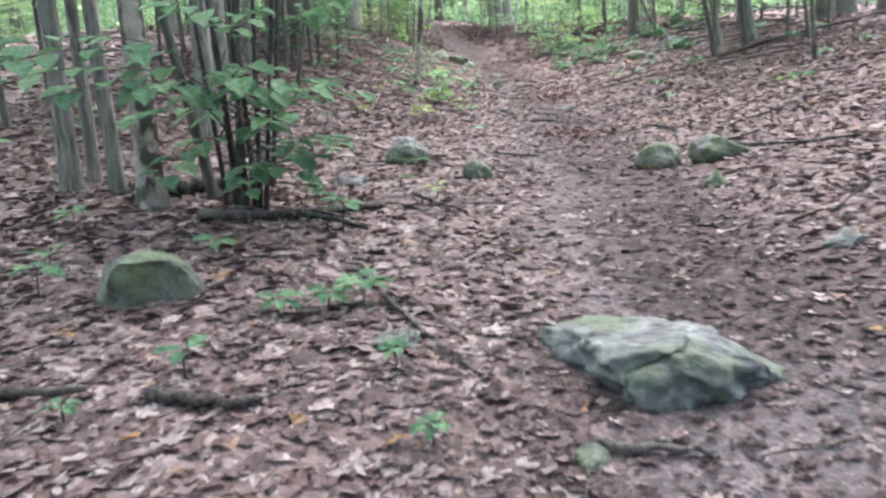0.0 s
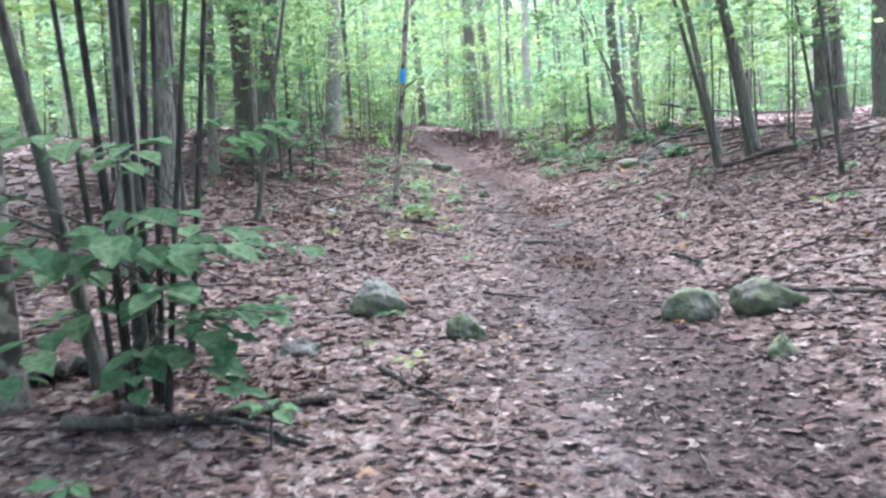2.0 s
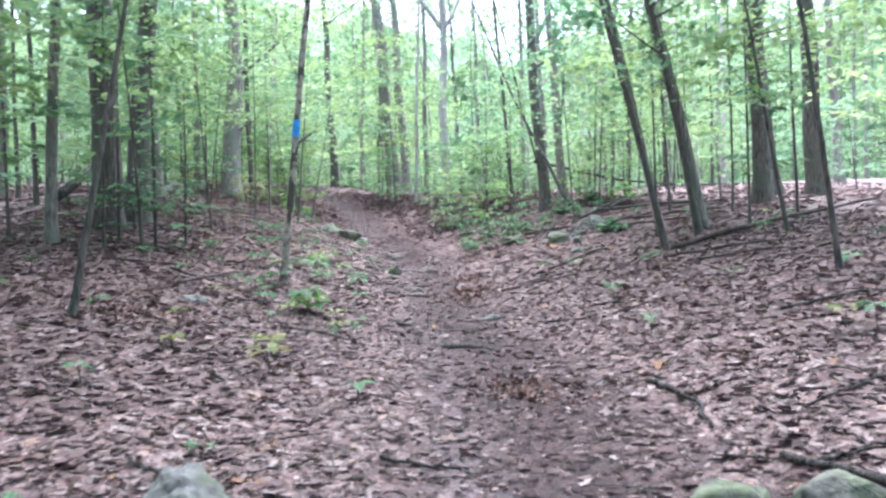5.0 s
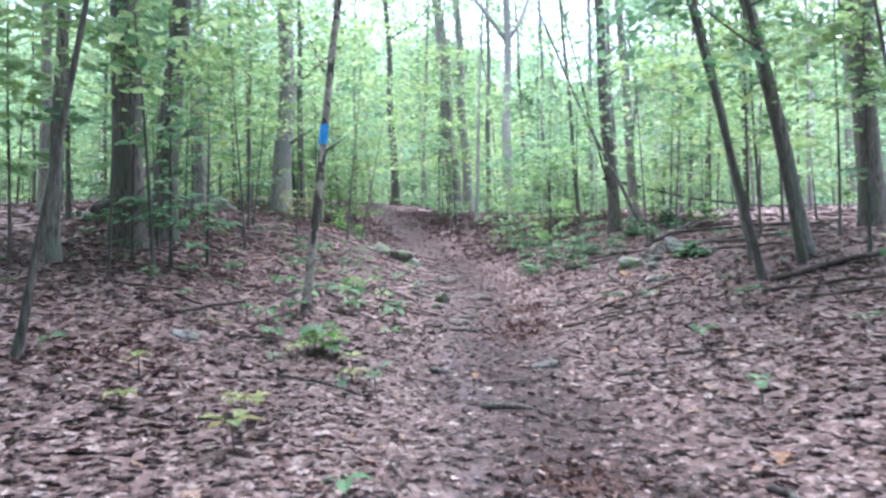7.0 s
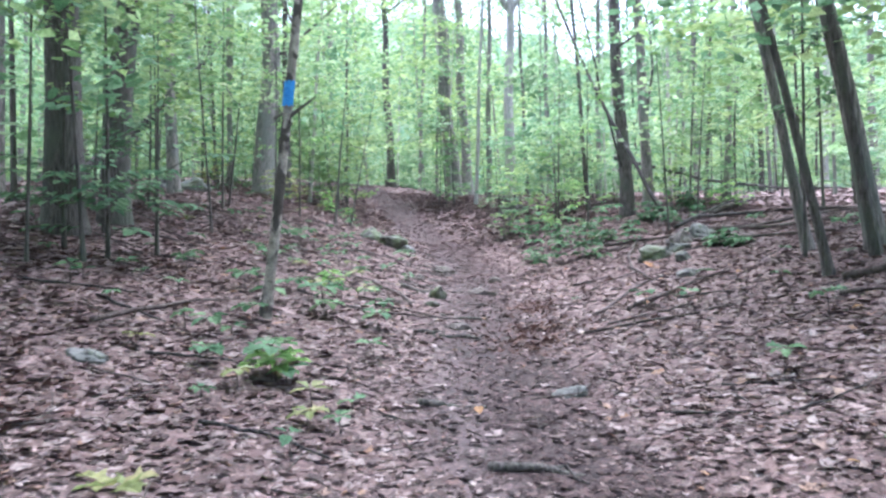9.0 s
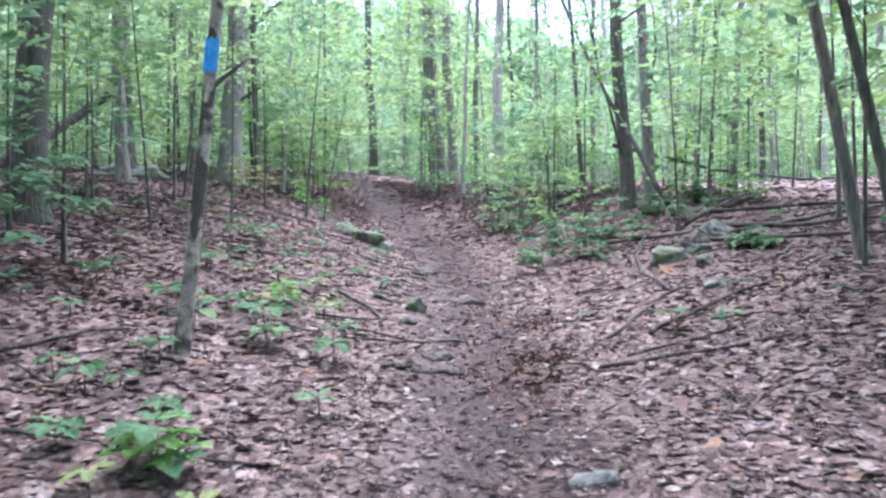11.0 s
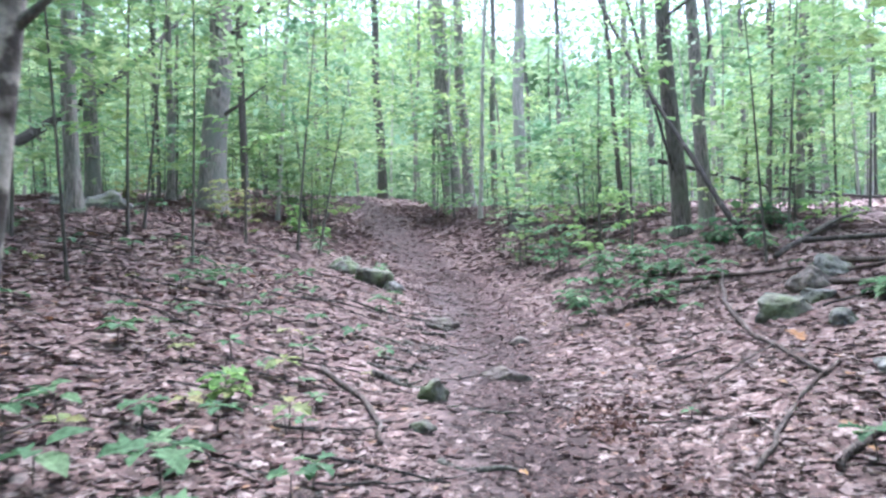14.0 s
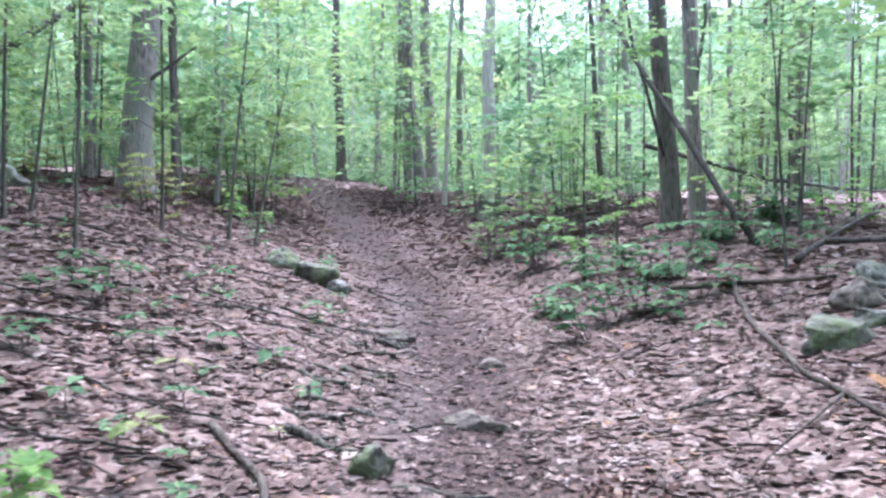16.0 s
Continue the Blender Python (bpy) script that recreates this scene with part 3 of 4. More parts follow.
sapling(-2.3, 12.9, 0.025, -0.05, 3.6, 79, 0.9, 0.35)
sapling(-1.45, 4.6, 0.036, -0.16, 6, 80, 0.5, 0.6)
for i, (x, y, h) in enumerate(((5.9, 12.2, 4.5), (6.3, 14.6, 5.0), (6.0, 16.3, 4.5), (7.0, 17.6, 5.0), (-4.3, 11.5, 4.5),
                               (-3.7, 17.0, 3.5), (-4.8, 14.0, 5.0), (-3.6, 18.2, 3.0), (-4.2, 8.0, 4.0), (-3.8, 6.5, 3.5), (-4.5, 19.3, 4.0), (-3.9, 13.0, 3.2), (-5.2, 10.0, 5.0))):
    sapling(x, y, 0.02 + 0.002 * i % 0.01, 0.03 * math.sin(2 * i), h, 130 + i, 1.5, 0.28)


for i, (x, y, h) in enumerate(((3.9, 23.6, 2.2), (4.4, 25.0, 2.6), (3.3, 26.2, 2.0), (6.9, 21.8, 2.4), (7.5, 23.5, 3.0), (2.9, 24.4, 1.3), (-1.9, 26.0, 2.2), (-3.4, 22.6, 1.5), (-1.5, 27.8, 2.0), (4.9, 26.5, 3.0))):
    sapling(x, y, 0.014, 0.05 * math.sin(3 * i), h, 160 + i, 1.35, 0.22, label="small understorey sapling with bright green leaf sprays")


for i, (x, y, h, low) in enumerate(((-2.7, 12.7, 4.6, 0.3), (-3.9, 11.3, 4.6, 0.25), (-2.1, 16.3, 4.4, 0.38), (-1.6, 18.1, 4.6, 0.42), (-3.4, 17.9, 4.8, 0.3), (4.9, 18.6, 4.6, 0.42))):
    sapling(x, y, 0.017, 0.05 * math.sin(2 * i + 1), h, 180 + i, 1.25, low, label="young maple with spreading flat sprays of bright leaves")


# ---- rest of the wood ----
def in_view_lane(x, y):
    """Keeps the trail and the open ground beside it clear."""
    u = x - float(trail_x(y))
    if y < 20:
        return -5.0 < u < 4.6
    if y < 37:
        return -1.8 < u < 1.6
    return False


def wood():
    rng = random.Random(11)
    spots = []
    while len(spots) < 82:
        x, y = rng.uniform(-34, 38), rng.uniform(-14, 62)
        if in_view_lane(x, y) or (-6 < x < 8 and y < 3) or (-5.5 < x < 9 and y < 26):
            continue
        if any((x - a) ** 2 + (y - b) ** 2 < 3.5 for a, b in spots):
            continue
        spots.append((x, y))
    for i, (x, y) in enumerate(spots):
        tree(x, y, rng.uniform(0.06, 0.2), rng.uniform(-0.06, 0.06), rng.uniform(13, 20), rng.choice((BARK, BARK, BARK_DARK, BARK_PALE)), 200 + i, limbs=3, lean_y=rng.uniform(-0.03, 0.03), crown_at=rng.uniform(0.16, 0.4) + (0.15 if x > 2 else 0), crown_scale=0.8 if x > 2 else 1.0)
    # trees out of view around the start, added so their crowns shade the near ground
    for i, (x, y) in enumerate(((-3.6, 0.4), (3.9, 1.4), (-4.4, -2.2), (4.6, -1.8), (0.6, -5.0), (2.4, -7.5), (-1.8, -4.0), (5.2, 4.2), (-5.0, 3.0), (2.9, -1.6), (-1.3, -1.8), (4.3, 2.6), (1.2, -3.2))):
        tree(x, y, rng.uniform(0.09, 0.16), rng.uniform(-0.03, 0.03), rng.uniform(14, 18), BARK, 340 + i, crown_at=0.32, crown_scale=1.55)
    for i, (x, y) in enumerate(((-5.4, 17.6), (-6.8, 20.2), (-4.7, 26.2), (-7.6, 24.4), (-3.2, 27.6), (-1.7, 31.0), (-9.0, 18.5), (-6.0, 29.5))):
        tree(x, y, 0.045, 0.04 * math.sin(3 * i), 11, BARK_DARK, 380 + i, "slender tree leafy down its whole trunk", limbs=3, crown_at=0.22, crown_scale=2.0)
    n = 0
    while n < 46:
        y = rng.uniform(24, 50)
        x = float(trail_x(y)) + rng.uniform(-1, 1) * (2.5 + 0.6 * (y - 8))
        if in_view_lane(x, y):
            continue
        tree(x, y, rng.uniform(0.03, 0.065), rng.uniform(-0.09, 0.09), rng.uniform(9, 14), rng.choice((BARK, BARK_DARK, BARK_PALE)), 700 + n, "thin bare pole of a young forest tree", limbs=1, crown_at=0.5, crown_scale=0.5, bend=rng.uniform(-0.06, 0.06))
        n += 1
    for i in range(30):
        x, y = rng.choice((rng.uniform(-42, -13), rng.uniform(15, 46))), rng.uniform(4, 46)
        tree(x, y, rng.uniform(0.1, 0.2), rng.uniform(-0.04, 0.04), rng.uniform(13, 18), rng.choice((BARK, BARK_DARK)), 360 + i, limbs=2, crown_at=0.25, crown_scale=1.5)
    n = 0
    while n < 70:
        y = rng.uniform(21.5, 44)
        u = rng.choice((-1, 1)) * (1.3 + 7 * rng.random())
        if (u < 0 and y < 27) or (u < 3 and y < 23):
            continue
        sapling(float(trail_x(y)) + u, y, 0.012, rng.uniform(-0.1, 0.1), rng.uniform(0.7, 2.4), 900 + n, rng.uniform(0.9, 1.5), 0.1, label="low leafy understorey bush with green leaves", twigs=2)
        n += 1
    n = 0
    while n < 185:
        if n < 145:
            y = rng.uniform(20, 58)
            x = float(trail_x(y)) + rng.uniform(-1, 1) * (3 + 0.62 * (y - 5))
        else:
            x, y = rng.uniform(-26, 30), rng.uniform(2, 60)
        u = x - float(trail_x(y))
        if in_view_lane(x, y) or (-4.8 < u < 4.3 and y < 25) or (u > 0 and rng.random() < 0.3):
            continue
        sapling(x, y, rng.uniform(0.015, 0.035), rng.uniform(-0.1, 0.1), rng.uniform(1.6, 6.5), 400 + n, rng.uniform(1.0, 1.6), rng.uniform(0.08, 0.3), twigs=3)
        n += 1


wood()


def far_woods():
    """Leafy boughs of the wood beyond, in flat tufts with gaps between, thinner towards the light."""
    rng = np.random.default_rng(77)
    n, per = 5200, 26
    a = np.where(rng.random(n) < 0.8, rng.uniform(0.25 * np.pi, 0.76 * np.pi, n), rng.uniform(0, 2 * np.pi, n))
    d = rng.uniform(46, 88, n)
    h = 27 * rng.random(n)
    keep = (a > 0.5 * np.pi) | (a < 0.2 * np.pi) | (rng.random(n) < 0.8) | (h < 8)
    a, d, h = a[keep], d[keep], h[keep]
    x, y = 3 + d * np.cos(a), 8 + d * np.sin(a)
    mid = np.stack([x, y, land(x, y) + h], -1)
    p = np.repeat(mid, per, 0) + rng.normal(0, 1, (len(mid) * per, 3)) * np.array([1.1, 1.1, 0.34])
    verts, faces = leaf_field(p, rng.uniform(0.3, 0.52, len(p)), rng, 0.5, 1.0, "tuft")
    tagged(mesh_object("far_woods", verts, faces, CANOPY), "distant green foliage of the surrounding wood", "woods", kind="stuff")


far_woods()


def wood_edge():
    """The closed mass of trees far behind, with a ragged top."""
    rng = random.Random(3)
    n, rows = 240, 12
    verts, faces = [], []
    for i in range(n):
        a = 2 * math.pi * i / n
        top = 25 + 6 * noise.noise(Vector((math.cos(a) * 7, math.sin(a) * 7, 0.5))) + rng.uniform(-2, 2)
        for k in range(rows):
            r = 95 + 3 * math.sin(k * 1.3 + i) + rng.uniform(-2, 2)
            x, y = 3 + r * math.cos(a), 10 + r * math.sin(a)
            verts.append((x, y, ground_at(x, y) - 1 + (top + 1) * k / (rows - 1)))
    for i in range(n):
        for k in range(rows - 1):
            a, b = i * rows + k, ((i + 1) % n) * rows + k
            faces.append((a, a + 1, b + 1, b))
    tagged(mesh_object("backdrop", verts, faces, FAR_GREEN), "distant mass of green woodland", "woods", kind="structure")


wood_edge()


# ---- rocks ----
def rock(x, y, w, d, h, seed, mat=None, turn=0.0, sunk=0.35, label="", flat=0.0, fine=4, facets=9, rugged=1.0):
    rng = random.Random(seed)
    off = Vector((rng.uniform(0, 50), rng.uniform(0, 50), rng.uniform(0, 50)))
    bm = bmesh.new()
    bmesh.ops.create_icosphere(bm, subdivisions=fine, radius=1)
    cuts = [(Vector((rng.uniform(-1, 1), rng.uniform(-1, 1), rng.uniform(-0.2, 1))).normalized(), rng.uniform(0.45, 0.8)) for _ in range(facets)]
    for v in bm.verts:
        p = v.co.copy()
        for axis, limit in cuts:
            over = p.dot(axis) - limit
            if over > 0:
                p -= axis * over * 0.85
        p *= 1 + 0.3 * noise.noise(v.co * 1.3 + off) + rugged * (0.16 * noise.noise(v.co * 3.5 + off) + 0.09 * noise.noise(v.co * 9 + off) + 0.06 * abs(noise.noise(v.co * 19 + off)) - 0.1 * abs(noise.noise(Vector((v.co.x * 6, v.co.y * 6, v.co.z * 2)) + off)))
        if p.z > flat > 0:
            p.z = flat + (p.z - flat) * 0.25
        v.co = (p.x * w / 2, p.y * d / 2, p.z * h * 0.55)
    me = bpy.data.meshes.new("rock")
    bm.to_mesh(me)
    bm.free()
    me.materials.append(mat or ROCK)
    me.polygons.foreach_set("use_smooth", [True] * len(me.polygons))
    ob = new("rock", me)
    ob.matrix_world = pose(x, y, ground_at(x, y) + h * (0.42 - sunk), 0, 0, turn)
    return tagged(ob, label or "grey weathered rock half sunk in fallen leaves", "rock", "rocks beside the trail")


rock(0.73, 2.5, 1.0, 0.72, 0.46, 101, ROCK, -24, 0.3, "large grey lichened rock with a rough broken top in the trail", 0.3, 5, 16)
rock(-1.27, 3.08, 0.46, 0.36, 0.46, 2, ROCK_MOSS, 15, 0.22, "squarish dark green mossy rock among fallen leaves", 0.3, facets=16, rugged=0.7)
rock(-0.36, 6.1, 0.46, 0.36, 0.34, 3, ROCK, 10, 0.28, facets=14)
rock(1.62, 5.9, 0.34, 0.28, 0.26, 4, ROCK_MOSS, 0, 0.25, "rounded mossy rock at the trail edge", facets=2, rugged=0.4)
rock(2.03, 5.72, 0.44, 0.3, 0.25, 5, ROCK_MOSS, -20, 0.25, "rounded mossy rock at the trail edge", facets=2, rugged=0.4)
rock(0.2, 5.6, 0.26, 0.2, 0.25, 6, ROCK_MOSS, 30, 0.3)
rock(1.72, 4.95, 0.19, 0.16, 0.16, 7, ROCK_MOSS, 0, 0.3)
rock(-0.69, 5.25, 0.3, 0.24, 0.16, 8, ROCK, 0, 0.4)
rock(1.85, 3.5, 0.3, 0.22, 0.12, 9, ROCK, 0, 0.4, "flat pale rock showing through fallen leaves")
rock(-0.22, 2.75, 0.22, 0.2, 0.1, 10, ROCK_MOSS, 0, 0.4)
rock(0.1, 20.6, 0.75, 0.55, 0.45, 11, ROCK_MOSS, -35, 0.28, "mossy boulder on the bank above the trail")
rock(-0.3, 21.0, 0.5, 0.4, 0.4, 51, ROCK_MOSS, 10, 0.3, "mossy boulder on the bank above the trail")
rock(0.45, 20.2, 0.3, 0.25, 0.22, 52, ROCK, 10, 0.3)
rock(1.0, 18.3, 0.55, 0.35, 0.16, 12, ROCK_BROWN, 5, 0.3, "flat stone forming a rough step in the trail", 0.4)
rock(1.5, 16.05, 0.44, 0.26, 0.16, 13, ROCK_BROWN, -20, 0.35, "brown stone bedded in the trail")
rock(1.82, 17.6, 0.24, 0.2, 0.14, 14, ROCK_BROWN, 0, 0.3)
rock(0.9, 15.15, 0.22, 0.2, 0.2, 15, ROCK_MOSS, 0, 0.25, "small dark mossy stone at the trail edge")
rock(3.92, 16.2, 0.56, 0.42, 0.34, 16, ROCK_MOSS, 0, 0.3, rugged=0.7)
rock(4.5, 16.9, 0.5, 0.4, 0.32, 17, ROCK_BROWN, 40, 0.3, rugged=0.7)
rock(3.68, 14.3, 0.34, 0.3, 0.14, 18, ROCK, 0, 0.35)
rock(4.3, 16.4, 0.3, 0.3, 0.2, 19, ROCK, 0, 0.3)
rock(1.66, 10.85, 0.24, 0.18, 0.1, 20, ROCK, 0, 0.35)
rock(-1.17, 10.4, 0.25, 0.2, 0.14, 21, ROCK, 0, 0.3)
rock(1.04, 13.2, 0.28, 0.2, 0.09, 22, ROCK_BROWN, 0, 0.35)
rock(0.8, 14.4, 0.18, 0.15, 0.1, 23, ROCK_MOSS, 0, 0.3)
rock(0.4, 2.0, 0.13, 0.11, 0.08, 24, ROCK_MOSS, 0, 0.35)


rock(-4.0, 21.6, 0.8, 0.5, 0.45, 61, ROCK, 20, 0.3, "pale grey boulder among trees on the bank")
rock(-4.7, 21.9, 0.6, 0.5, 0.35, 62, ROCK, 70, 0.3, "pale grey boulder among trees on the bank")
rock(5.0, 17.4, 0.45, 0.35, 0.3, 63, ROCK, 20, 0.3)
rock(4.1, 15.6, 0.3, 0.25, 0.18, 64, ROCK, 50, 0.35)


# ---- fallen wood ----
def stump(x, y, r, h, seed):
    """A rotten stump: spreading roots and a broken, hollowed top."""
    rng = random.Random(seed)
    t = thing("tree_stump", "dark rotten tree stump with spreading roots", "stump", at=(x, y, ground_at(x, y)))
    n, verts, faces = 16, [], []
    rims = [h * rng.uniform(0.6, 1.3) for _ in range(n)]
    for k in range(n):
        a, w = 2 * math.pi * k / n, rng.uniform(0.9, 1.1)
        for q, z in ((1.5, -0.08), (1.1, 0.1), (0.95, rims[k] * 0.6), (0.85, rims[k]), (0.6, rims[k] * 0.9), (0.5, h * 0.3)):
            verts.append((math.cos(a) * r * q * w, math.sin(a) * r * q * w, z))
    for k in range(n):
        for j in range(5):
            a, b = k * 6 + j, ((k + 1) % n) * 6 + j
            faces.append((a, b, b + 1, a + 1))
    faces.append(tuple(k * 6 + 5 for k in range(n)))
    mesh_object("stump_body", verts, faces, BARK_DARK, t)
    for k in range(5):
        a, d = 1.3 * k + rng.uniform(-0.2, 0.2), rng.uniform(2.0, 3.0) * r
        pts = []
        for j in range(5):
            q = r * 0.8 + (d - r * 0.8) * j / 4
            px, py = math.cos(a + 0.08 * j) * q, math.sin(a + 0.08 * j) * q
            pts.append(Vector((px, py, ground_at(x + px, y + py) - ground_at(x, y) + 0.07 - 0.03 * j)))
        v, f = tube(pts, [0.07 - 0.012 * j for j in range(5)], 7, 0.1, rng)
        mesh_object("root", v, f, BARK_DARK, t, smooth=True)


stump(3.3, 27.6, 0.24, 0.4, 4)


def stick(x0, y0, x1, y1, r, seed, label="", lift0=0.0, lift1=0.0, mat=None, name="stick", forks=0):
    rng = random.Random(seed)
    pts, n, bow = [], 11, rng.uniform(-0.09, 0.09)
    for i in range(n):
        k = i / (n - 1)
        curve, shake = bow * math.sin(math.pi * k), (0.02 if 0 < i < n - 1 else 0)
        x = x0 + (x1 - x0) * k - (y1 - y0) * curve + rng.uniform(-1, 1) * shake
        y = y0 + (y1 - y0) * k + (x1 - x0) * curve + rng.uniform(-1, 1) * shake
        pts.append(Vector((x, y, ground_at(x, y) + 0.6 * r + 0.01 + lift0 * (1 - k) + lift1 * k)))
    pieces = [tube(pts, [r * (1 - 0.5 * i / (n - 1)) * rng.uniform(0.85, 1.1) for i in range(n)], 8, 0.1, rng)]
    way = (pts[-1] - pts[0]).normalized()
    for _ in range(forks):
        i = rng.randrange(3, n - 1)
        side = Vector((way.y, -way.x, 0)) * rng.choice((-1, 1))
        q = limb_points(pts[i], way + side * 0.8, (pts[-1] - pts[0]).length * 0.25, rng, 0.02, 4)
        pieces.append(tube(q, [r * 0.45 * (1 - 0.18 * j) for j in range(5)], 6, 0.1, rng))
    v, f = join(pieces)
    ob = mesh_object(name, v, f, mat or DEADWOOD, smooth=True)
    return tagged(ob, label or "bare dead stick lying on fallen leaves", "stick", "fallen sticks")


stick(4.5, 18.9, 3.3, 14.5, 0.026, 3, "long thin dead branch lying across the bank", forks=1)
stick(5.27, 18.1, 6.4, 15.2, 0.036, 4, "fallen log in a heap of dead wood", name="log")
stick(4.61, 16.8, 5.6, 14.8, 0.03, 5, "fallen log in a heap of dead wood", name="log")
stick(5.0, 18.6, 6.35, 19.3, 0.036, 6, "fallen log in a heap of dead wood", name="log", lift1=0.25, mat=DEADSTEM, forks=1)
stick(5.1, 17.3, 7.2, 16.2, 0.026, 7, "fallen branch in a heap of dead wood", lift1=0.1)
stick(5.5, 18.9, 7.5, 17.0, 0.034, 8, "fallen log in a heap of dead wood", name="log", lift0=0.1, mat=DEADSTEM, forks=1)
stick(-0.3, 3.15, 0.1, 2.5, 0.014, 11, "thin dark stick lying on fallen leaves")
stick(-1.6, 2.2, -1.16, 2.27, 0.025, 12)
stick(-0.96, 2.28, -0.6, 2.25, 0.028, 13)
stick(-1.4, 4.15, -0.4, 4.5, 0.035, 14, "dark rotting log under the saplings", name="log", forks=1)
stick(0.41, 2.05, 0.75, 2.0, 0.018, 16)
stick(-0.78, 5.0, -0.74, 5.4, 0.012, 20, "thin pale stick lying on fallen leaves", lift1=0.08)
stick(2.7, 13.3, 3.95, 13.9, 0.024, 2, "forked dead branch lying on the bank", forks=1)
stick(2.14, 12.75, 3.4, 12.35, 0.017, 1, "long dead branch lying across the trail edge", forks=1)
stick(4.24, 12.3, 6.6, 11.7, 0.035, 9, "fallen pole lying along the bank", lift1=0.1, name="log")
stick(3.9, 11.75, 4.9, 10.7, 0.02, 10)
stick(3.92, 11.15, 4.6, 10.3, 0.016, 17)
stick(2.38, 12.86, 3.2, 12.95, 0.014, 18)
stick(2.43, 13.55, 3.5, 14.7, 0.018, 19, forks=1)
stick(2.1, 6.35, 2.75, 5.1, 0.02, 21, "dark dead branch behind mossy rocks", mat=DEADSTEM, forks=2)
stick(2.06, 7.75, 2.03, 6.85, 0.018, 22, mat=DEADSTEM)
stick(-1.85, 4.45, -1.4, 4.85, 0.07, 23, "dark rotting log under the saplings", mat=DEADSTEM, name="log")
stick(-1.25, 4.35, -0.45, 4.05, 0.022, 24, "dark dead branch lying on fallen leaves", mat=DEADSTEM, forks=2)
stick(-0.25, 5.0, 0.1, 4.55, 0.014, 25, mat=DEADSTEM)
stick(-1.5, 11.2, -0.95, 12.45, 0.02, 26)
stick(0.12, 15.35, 0.6, 13.95, 0.024, 15, "straight brown stick lying beside the trail")
stick(4.4, 25.5, 6.1, 25.4, 0.04, 27, "fallen log beyond the pair of trees", name="log")
stick(6.1, 19.8, 7.6, 21.3, 0.06, 28, "fallen log in a heap of dead wood", name="log", lift1=0.15)
stick(3.9, 19.0, 4.9, 17.8, 0.03, 29, "fallen branch in a heap of dead wood")
stick(3.3, 18.4, 3.9, 18.3, 0.022, 16)


def roots():
    """Knotted surface roots at the near edge of the trail, dipping in and out of the earth."""
    rng = random.Random(31)
    spots = [(0.85, 12.77, 0.4, 5), (0.67, 10.55, 0.45, 10), (0.55, 12.8, 0.3, -15), (1.35, 19.4, 0.4, 12), (1.0, 9.6, 0.5, -10), (0.9, 13.9, 0.45, -8), (1.0, 15.05, 0.5, -6)]
    spots += [(rng.uniform(0.4, 0.9), 15.4 + 3.4 * rng.random(), rng.uniform(0.25, 0.55), rng.uniform(-35, 20)) for i in range(17)]
    for x, y, length, a in spots:
        r, wave, phase = rng.uniform(0.014, 0.027), rng.uniform(0.015, 0.04), rng.uniform(0, 6)
        c, q, pts = math.cos(radians(a)), math.sin(radians(a)), []
        for j in range(11):
            k, side = length * j / 10, wave * math.sin(0.75 * j + phase)
            px, py = x + c * k - q * side, y + q * k + c * side
            pts.append(Vector((px, py, ground_at(px, py) + 0.7 * r * math.sin(0.5 * j + 1.7 * phase) + 0.3 * r)))
        pts[-1].z -= 2 * r
        pieces = [tube(pts, [r * (1 - 0.05 * j) * rng.uniform(0.8, 1.2) for j in range(11)], 7, 0.12, rng)]
        j = rng.randrange(3, 7)
        fork = [pts[j] + (Vector((c, q, 0)) + Vector((-q, c, 0)) * rng.choice((-0.7, 0.7))) * 0.05 * i - Vector((0, 0, 0.006 * i)) for i in range(5)]
        pieces.append(tube(fork, [r * 0.6 * (1 - 0.15 * i) for i in range(5)], 6, 0.1, rng))
        v, f = join(pieces)
        tagged(mesh_object("root", v, f, BARK_DARK, smooth=True), "gnarled dark tree root at the trail edge", "root", "roots across the trail")


roots()


def twig_scatter():
    """Small broken twigs lying all over the leaves, and some longer sticks."""
    rng = random.Random(44)
    pieces = []
    for _ in range(900):
        x, y, a, n = rng.uniform(-4, 6), rng.uniform(1, 24), rng.uniform(0, 6.28), rng.uniform(0.05, 0.22)
        dx, dy, r = math.cos(a) * n, math.sin(a) * n, rng.uniform(0.0025, 0.006)
        pts = [Vector((x + dx * k, y + dy * k, ground_at(x + dx * k, y + dy * k) + 0.018 + 0.01 * k)) + Vector((0, 0, rng.uniform(0, 0.008))) for k in (-1, -0.2, 0.4, 1)]
        pieces.append(tube(pts, [r, r, 0.8 * r, 0.5 * r], 4))
    verts, faces = join_all(pieces)
    tagged(mesh_object("twigs", verts, faces, DEADWOOD), "thin broken twigs scattered over fallen leaves", "twigs", kind="stuff")
    for i in range(110):
        x, y, a, n = rng.uniform(-3.6, 5) if i < 60 else rng.uniform(-3.2, 0.4), rng.uniform(3, 23) if i < 60 else rng.uniform(13, 21), rng.uniform(-0.7, 0.7), rng.uniform(0.3, 1.0)
        if abs(x - float(trail_x(y))) < 0.5:
            continue
        stick(x, y, x + n * math.cos(a), y + n * math.sin(a), rng.uniform(0.005, 0.012), 500 + i, "thin dark stick lying on fallen leaves", mat=DEADSTEM, forks=i % 2)


def join_all(pieces):
    verts, faces = [], []
    for v, f in pieces:
        n = len(verts)
        verts.extend(v)
        faces.extend(tuple(i + n for i in q) for q in f)
    return verts, faces


twig_scatter()


